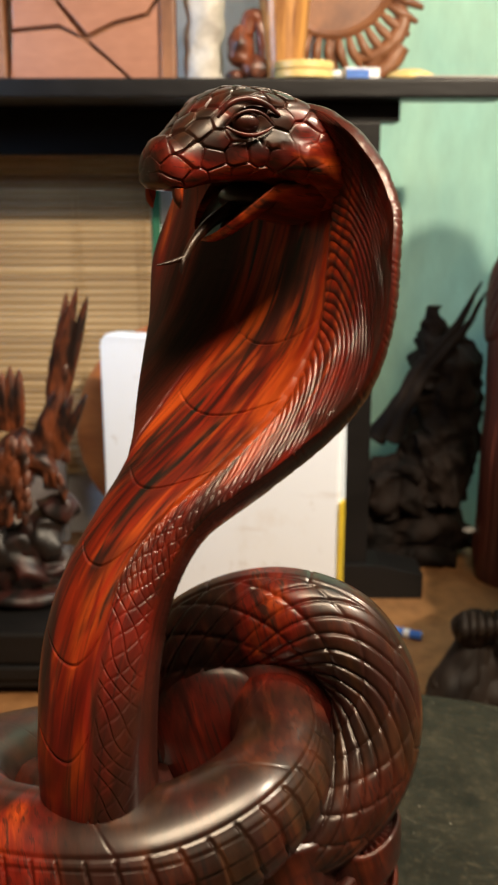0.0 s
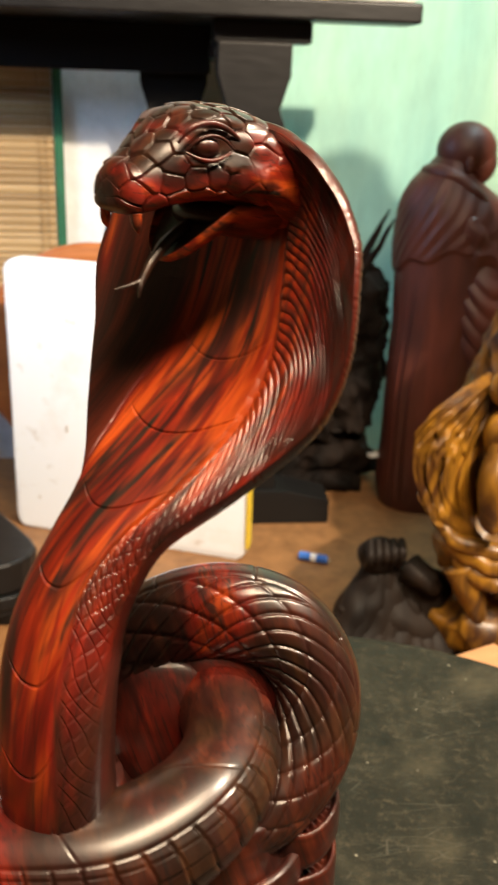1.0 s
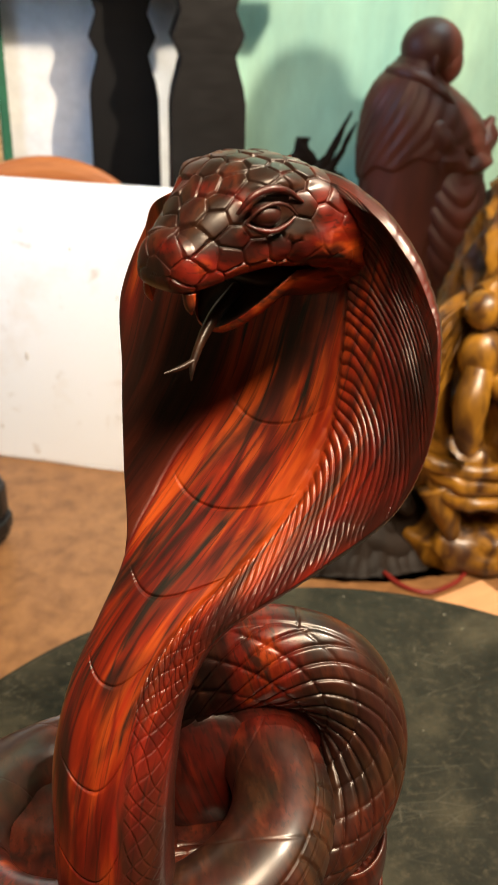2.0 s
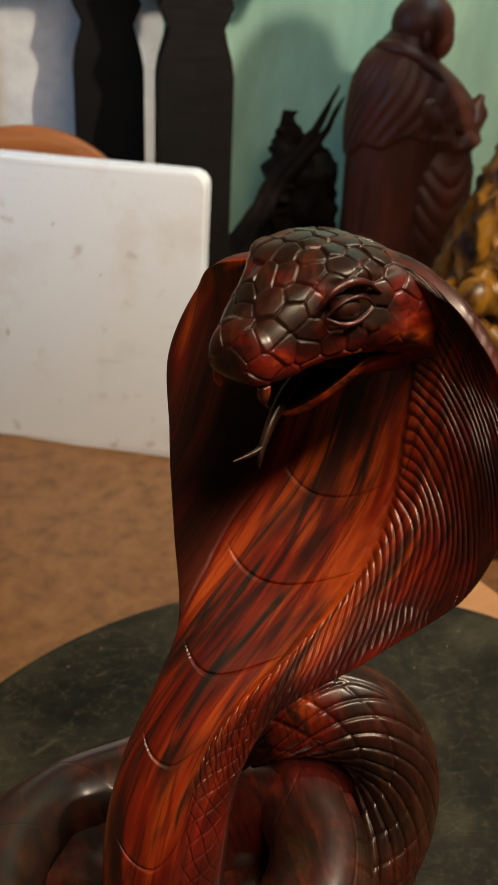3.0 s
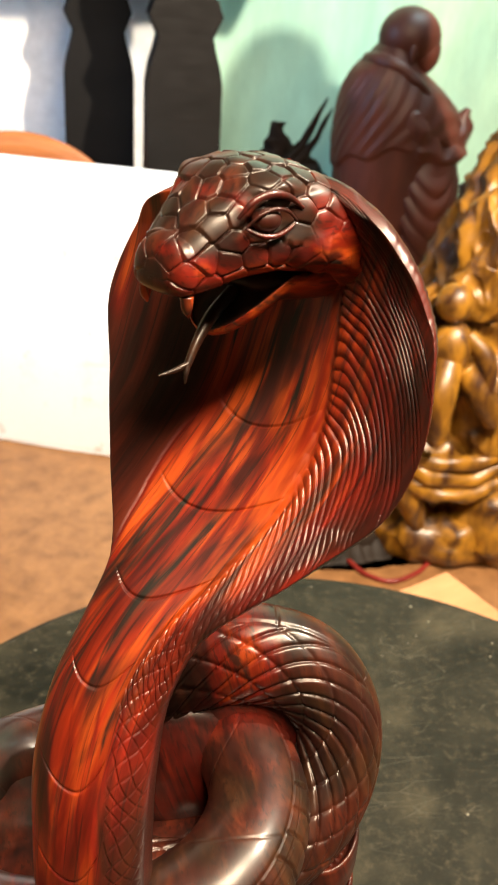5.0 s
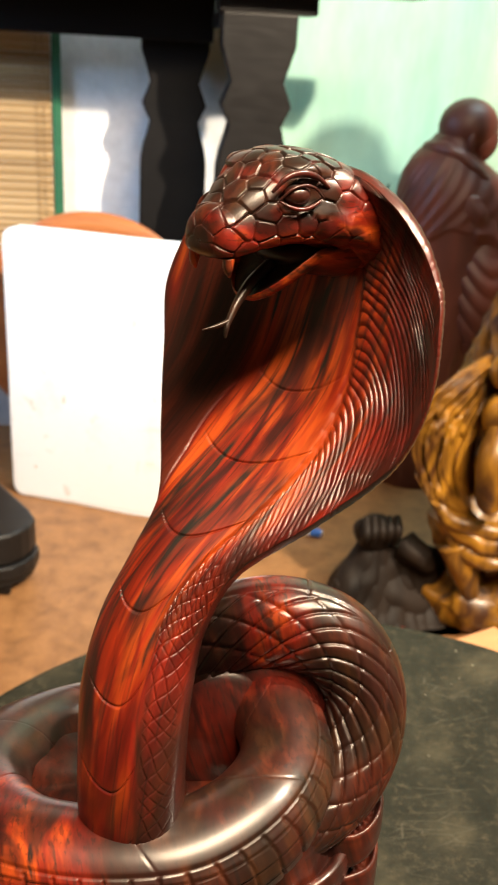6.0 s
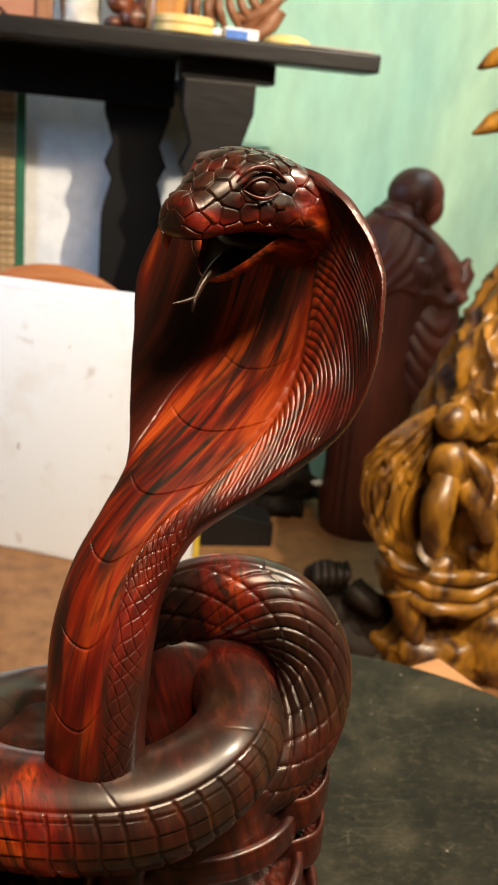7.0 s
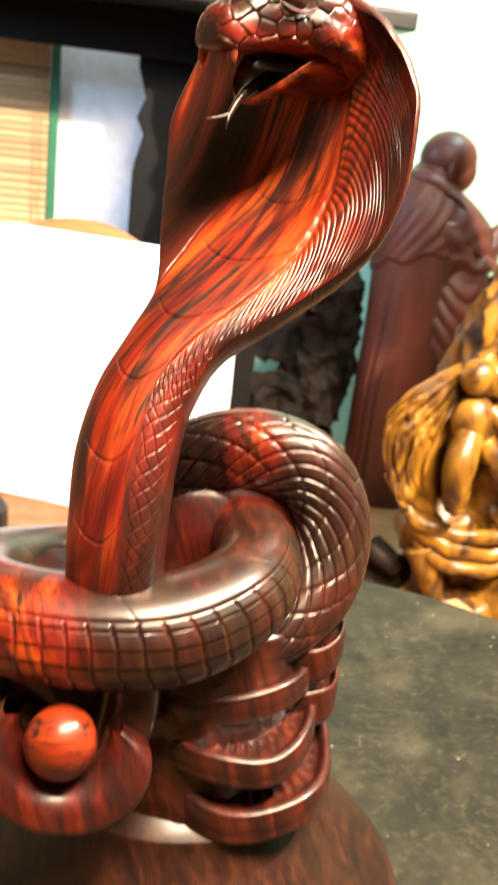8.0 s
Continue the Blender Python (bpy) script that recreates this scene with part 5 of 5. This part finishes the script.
def feather(root, tip, width, thick=0.0035, bend=0.006, n=26):
    """A flat pointed feather blade from root to tip, facing the room."""
    a, b = np.asarray(root, float), np.asarray(tip, float)
    d = unit(b - a)
    side = unit(np.cross(d, np.array((0.12, -1.0, 0.05))))
    u = np.linspace(0, 1, n)[:, None]
    w = width * np.clip(np.sin(math.pi * np.clip(u * 0.86 + 0.14, 0, 1)) ** 0.6, 0.02, 1)
    th = np.linspace(0, 2 * math.pi, 12, endpoint=False)[None]
    c = a + (b - a) * u + np.array((0, -1, 0)) * bend * np.sin(math.pi * u)
    nrm = np.cross(d, side)
    v = c[:, None] + side * (w * np.cos(th))[..., None] + nrm * (thick * np.sin(th) * (0.35 + 0.65 * (1 - np.abs(np.cos(th)))))[..., None]
    return v.reshape(-1, 3), [tuple(q) for q in grid_faces(n, 12)]


def eagle_carving():
    P = []
    y = 1.270
    # raised wing
    tips = ((-0.232, 0.560), (-0.2185, 0.548), (-0.2480, 0.553), (-0.259, 0.520), (-0.268, 0.492), (-0.277, 0.462), (-0.284, 0.432))
    for k, (x, z) in enumerate(tips):
        P.append(feather((-0.285 + 0.004 * k, y + 0.002 * k, 0.345 - 0.006 * k), (x, y + 0.004 * k, z), 0.0105, bend=0.004 + 0.001 * k))
    for k in range(9):
        P.append(feather((-0.295 + 0.003 * k, y - 0.008, 0.320), (-0.272 + 0.006 * k, y - 0.010, 0.395 + 0.010 * (k % 3)), 0.008))
    P.append(limb([(-0.300, y, 0.300, 0.022), (-0.285, y, 0.350, 0.020), (-0.266, y, 0.410, 0.013), (-0.250, y, 0.455, 0.006)], 40, 20, 0.003, 50))
    # second wing and tail behind
    for k, (x, z) in enumerate(((-0.325, 0.442), (-0.338, 0.446), (-0.350, 0.438), (-0.362, 0.428), (-0.374, 0.416))):
        P.append(feather((-0.330 - 0.008 * k, y + 0.03, 0.350), (x, y + 0.03, z), 0.0095))
    # body, head, legs
    P.append(limb([(-0.300, y, 0.345, 0.020), (-0.322, y, 0.330, 0.032), (-0.345, y, 0.290, 0.036), (-0.365, y, 0.240, 0.026), (-0.376, y, 0.200, 0.010)], 50, 28, 0.004, 60))
    rng = random.Random(5)
    for k in range(40):
        x, z = -0.335 + rng.uniform(-0.035, 0.03), 0.300 + rng.uniform(-0.06, 0.05)
        P.append(feather((x, y - 0.030, z + 0.010), (x + rng.uniform(-0.010, 0.0), y - 0.036, z - 0.014), 0.006, 0.002, 0.002, 10))
    P.append(limb([(-0.310, y - 0.01, 0.320, 0.016), (-0.290, y - 0.015, 0.318, 0.016), (-0.278, y - 0.015, 0.300, 0.011), (-0.284, y - 0.015, 0.280, 0.008)], 40, 18, 0.002, 60))
    for k in range(5):
        a = -0.4 + 0.5 * k
        P.append(limb([(-0.284, y - 0.015, 0.286, 0.006), (-0.284 + 0.020 * math.cos(a), y - 0.024, 0.290 + 0.020 * math.sin(a), 0.0045), (-0.284 + 0.026 * math.cos(a), y - 0.024, 0.272 + 0.018 * math.sin(a), 0.0035), (-0.284 + 0.022 * math.cos(a), y - 0.020, 0.262 + 0.016 * math.sin(a), 0.001)], 30, 10))
    # dark rock under it
    bird, P = P, []
    P.append(blob((-0.272, y, 0.245), (0.030, 0.026, 0.022), 22, 30, 2.0, 0.012, 40))
    P.append(blob((-0.300, y, 0.200), (0.034, 0.030, 0.040), 22, 30, 4.0, 0.014, 40))
    P.append(blob((-0.335, y, 0.165), (0.050, 0.040, 0.050), 24, 34, 6.0, 0.016, 36))
    P.append(blob((-0.285, y, 0.160), (0.026, 0.026, 0.028), 20, 28, 8.0, 0.012, 44))
    P.append(blob((-0.380, y, 0.175), (0.050, 0.040, 0.060), 22, 30, 9.0, 0.016, 36))
    P.append(blob((-0.335, y, 0.112), (0.070, 0.045, 0.016), 20, 34, 3.0, 0.006, 36))
    e = thing("eagle_carving", (-0.33, y, 0.0985), "mottled red-brown wood carving of a bird with raised wings", "carving")
    for name, group, mat, label in (("bird", bird, EAGLE_WOOD, "red-brown feathered bird"), ("root_base", P, DARK_ROOT, "near-black gnarled root")):
        verts, faces = gather(group)
        mesh_object(name, verts - np.array((-0.33, y, 0.0985)), faces, mat, e, label)
    return e


eagle_carving()


def black_plinth():
    p = thing("carving_plinth", (-0.34, 1.165, 0.0), "black lacquered stepped plinth under the bird carving", "plinth")

    def outline(grow):
        corner = [(0.095 + 0.066 * math.sin(a), 0.060 - 0.060 * math.cos(a)) for a in (0.0, 0.3, 0.6, 0.9, 1.2, 1.45)]
        pts = [(-0.170, 0.0)] + corner + [(0.162, 0.064), (0.152, 0.090), (0.125, 0.135), (0.085, 0.200), (0.060, 0.225), (-0.170, 0.225)]
        return [(x * (1 + grow), (y - 0.11) * (1 + 1.4 * grow) + 0.11) for x, y in pts]

    part("slab", plan_slab(outline(0.0), 0.0500, 0.0985, 0.006), BLACKWOOD, p)
    part("step", plan_slab(outline(0.03), 0.0285, 0.0495, 0.004), BLACKWOOD, p)
    part("base", plan_slab(outline(0.0), 0.0160, 0.0280, 0.002), BLACKWOOD, p)
    for x in (-0.140, 0.105):
        for y in (0.03, 0.17):
            part("foot", block((0.05, 0.04, 0.0155), (x if y < 0.1 or x < 0 else 0.05, y, 0.00775), 0.004), BLACKWOOD, p)
    return p


black_plinth()

# ---- on the table ----
TOP = 0.8426


def cracked_slab():
    t = thing("wood_relief", (-0.24, 1.535, TOP), "pale pinkish wood relief of fitted slabs with dark joints", "wood relief")
    pieces = (
        ((-0.128, 0.0), (0.062, 0.0), (-0.013, 0.062), (-0.048, 0.078), (-0.120, 0.072)),
        ((-0.120, 0.078), (-0.048, 0.084), (-0.016, 0.068), (-0.056, 0.118), (-0.118, 0.132)),
        ((0.068, 0.0), (0.104, 0.0), (0.104, 0.120), (0.088, 0.095), (0.036, 0.082), (-0.004, 0.062)),
        ((-0.006, 0.070), (0.034, 0.088), (0.084, 0.100), (0.104, 0.128), (0.104, 0.24), (-0.060, 0.24), (-0.048, 0.118)),
        ((-0.118, 0.138), (-0.056, 0.124), (-0.066, 0.24), (-0.118, 0.24)),
    )
    for pts in pieces:
        part("panel", outline_slab(pts, 0.022, 0.0025), PINK_WOOD, t)
    part("backing", block((0.250, 0.03, 0.25), (0.0, 0.026, 0.125), 0.002), CARVED_WOOD, t, "brown backing board")
    part("side_rail", block((0.024, 0.040, 0.25), (0.1165, 0.012, 0.125), 0.004), CARVED_WOOD, t, "brown side rail")
    part("side_rail", block((0.024, 0.040, 0.25), (-0.142, 0.012, 0.125), 0.004), CARVED_WOOD, t, "brown side rail")
    return t


cracked_slab()
v, f = gather([limb([(-0.072, 1.56, TOP + 0.004, 0.030), (-0.070, 1.56, TOP + 0.05, 0.029), (-0.068, 1.56, TOP + 0.11, 0.030), (-0.070, 1.56, TOP + 0.2, 0.024)], 60, 36, 0.006, 36)])
v[:, 2] = np.maximum(v[:, 2], TOP)
tagged(mesh_object("stone_block", v, f, GREYSTONE), "rough grey and white standing stone", "stone")
P = [blob((-0.012, 1.530, TOP + 0.050), (0.022, 0.020, 0.030), 22, 30, 1.0, 0.006, 50), blob((0.008, 1.530, TOP + 0.020), (0.024, 0.020, 0.022), 22, 30, 3.0, 0.006, 50),
     limb([(-0.005, 1.53, TOP + 0.07, 0.010), (0.006, 1.53, TOP + 0.095, 0.012), (0.020, 1.53, TOP + 0.075, 0.011), (0.024, 1.53, TOP + 0.03, 0.012)], 40, 18, 0.003, 60), blob((-0.022, 1.525, TOP + 0.009), (0.014, 0.014, 0.009), 16, 20)]
v, f = gather(P)
v[:, 2] = np.maximum(v[:, 2], TOP)
tagged(mesh_object("knotted_root", v, f, EAGLE_WOOD), "dark red-brown knotted root figure", "root figure")
STRIPED = surface("striped_wood", (0.13, 0.035, 0.02), (0.62, 0.30, 0.08), 26.0, 90.0, (0.25, 0.4), (1, 1, 0.12), coat=0.3, warp=1.5, spread=(0.35, 0.58))
tagged(part("wooden_vase", lathe([(0, 0), (0.030, 0), (0.031, 0.004), (0.0315, 0.04), (0.038, 0.10), (0.044, 0.17), (0.040, 0.23), (0.032, 0.26), (0, 0.26)], 48, (0.054, 1.535, TOP)), STRIPED, None, smooth=True), "tapered vase of orange and purple striped wood", "vase")


def openwork_tray():
    t = thing("openwork_tray", (0.150, 1.575, TOP), "carved brown wooden tray with an openwork scroll rim", "tray")
    bm = lathe([(0, 0.010), (0.085, 0.010), (0.092, 0.014), (0.098, 0.010), (0.098, 0.0), (0, 0.0)], 72)
    bmesh.ops.transform(bm, matrix=Matrix.Translation((-0.02, 0, 0.165)) @ Matrix.Rotation(radians(90), 4, "X"), verts=bm.verts)
    part("dish", bm, CARVED_WOOD, t)
    P = []
    for k in range(16):
        a = radians(-120 + 9 * k)
        c, s = math.cos(a), math.sin(a)
        P.append(limb([(-0.02 + 0.092 * c, -0.004, 0.165 + 0.092 * s, 0.004), (-0.02 + 0.118 * c, -0.010, 0.165 + 0.118 * s, 0.0075), (-0.02 + 0.145 * c - 0.01 * s, -0.006, max(0.006, 0.165 + 0.145 * s), 0.004)], 24, 12))
    P.append(limb([(0.020, 0, 0.040, 0.010), (0.050, -0.004, 0.046, 0.012), (0.076, -0.006, 0.066, 0.013), (0.088, -0.004, 0.096, 0.012), (0.078, 0, 0.122, 0.010), (0.055, 0, 0.130, 0.008)], 60, 18, 0.002, 50))
    P.append(limb([(0.015, 0, 0.014, 0.010), (0.045, -0.004, 0.016, 0.013), (0.070, -0.006, 0.030, 0.014), (0.088, -0.006, 0.058, 0.013)], 50, 18, 0.002, 50))
    P.append(limb([(0.030, 0, 0.020, 0.007), (0.052, -0.006, 0.040, 0.008), (0.070, -0.006, 0.070, 0.007)], 40, 14))
    P.append(limb([(-0.02, 0.004, 0.010, 0.012), (-0.02, 0.004, 0.070, 0.010)], 20, 16))
    v, f = gather(P)
    v[:, 2] = np.maximum(v[:, 2], 0.0)
    mesh_object("scroll_rim", v, f, CARVED_WOOD, t)
    return t


openwork_tray()


def tape_roll():
    t = thing("tape_roll", (0.082, 1.490, TOP), "two stacked cream-yellow rolls lying on the table", "tape roll")
    for z in (0.0, 0.0125):
        part("roll", lathe([(0.026, z + 0.0005), (0.043, z + 0.0005), (0.0445, z + 0.002), (0.0445, z + 0.0105), (0.043, z + 0.012), (0.026, z + 0.012), (0.026, z + 0.0005)], 48), YELLOW_PLASTIC, t)
    return t


tape_roll()


def small_box():
    b = thing("small_box", (0.160, 1.485, TOP), "small white and blue cardboard box and crumpled wrapper", "box")
    part("carton", block((0.052, 0.030, 0.016), (0.006, 0, 0.008), 0.001, Matrix.Rotation(0.12, 4, "Z")), PAPER, b)
    part("panel", block((0.034, 0.002, 0.012), (0.000, -0.0175, 0.0070), 0.0004, Matrix.Rotation(0.12, 4, "Z")), BLUE, b, "bright blue printed panel")
    v, f = blob((-0.030, 0, 0.007), (0.012, 0.010, 0.007), 14, 20, 2.0, 0.002, 90)
    v[:, 2] = np.maximum(v[:, 2], 0.0)
    mesh_object("wrapper", v, f, PAPER, b)
    return b


small_box()
tagged(part("yellow_lid", lathe([(0, 0), (0.036, 0), (0.037, 0.006), (0.033, 0.010), (0.020, 0.015), (0, 0.016)], 48, (0.242, 1.500, TOP)), YELLOW_PLASTIC, None, smooth=True), "domed cream-yellow plastic lid on the table", "lid")
tagged(part("plastic_sheet", block((0.125, 0.07, 0.0025), (0.305, 1.484, TOP + 0.0014), 0.0006, Matrix.Rotation(0.05, 4, "Z")), GREYSTONE, None), "thin grey plastic sheet lying on the table edge", "sheet")
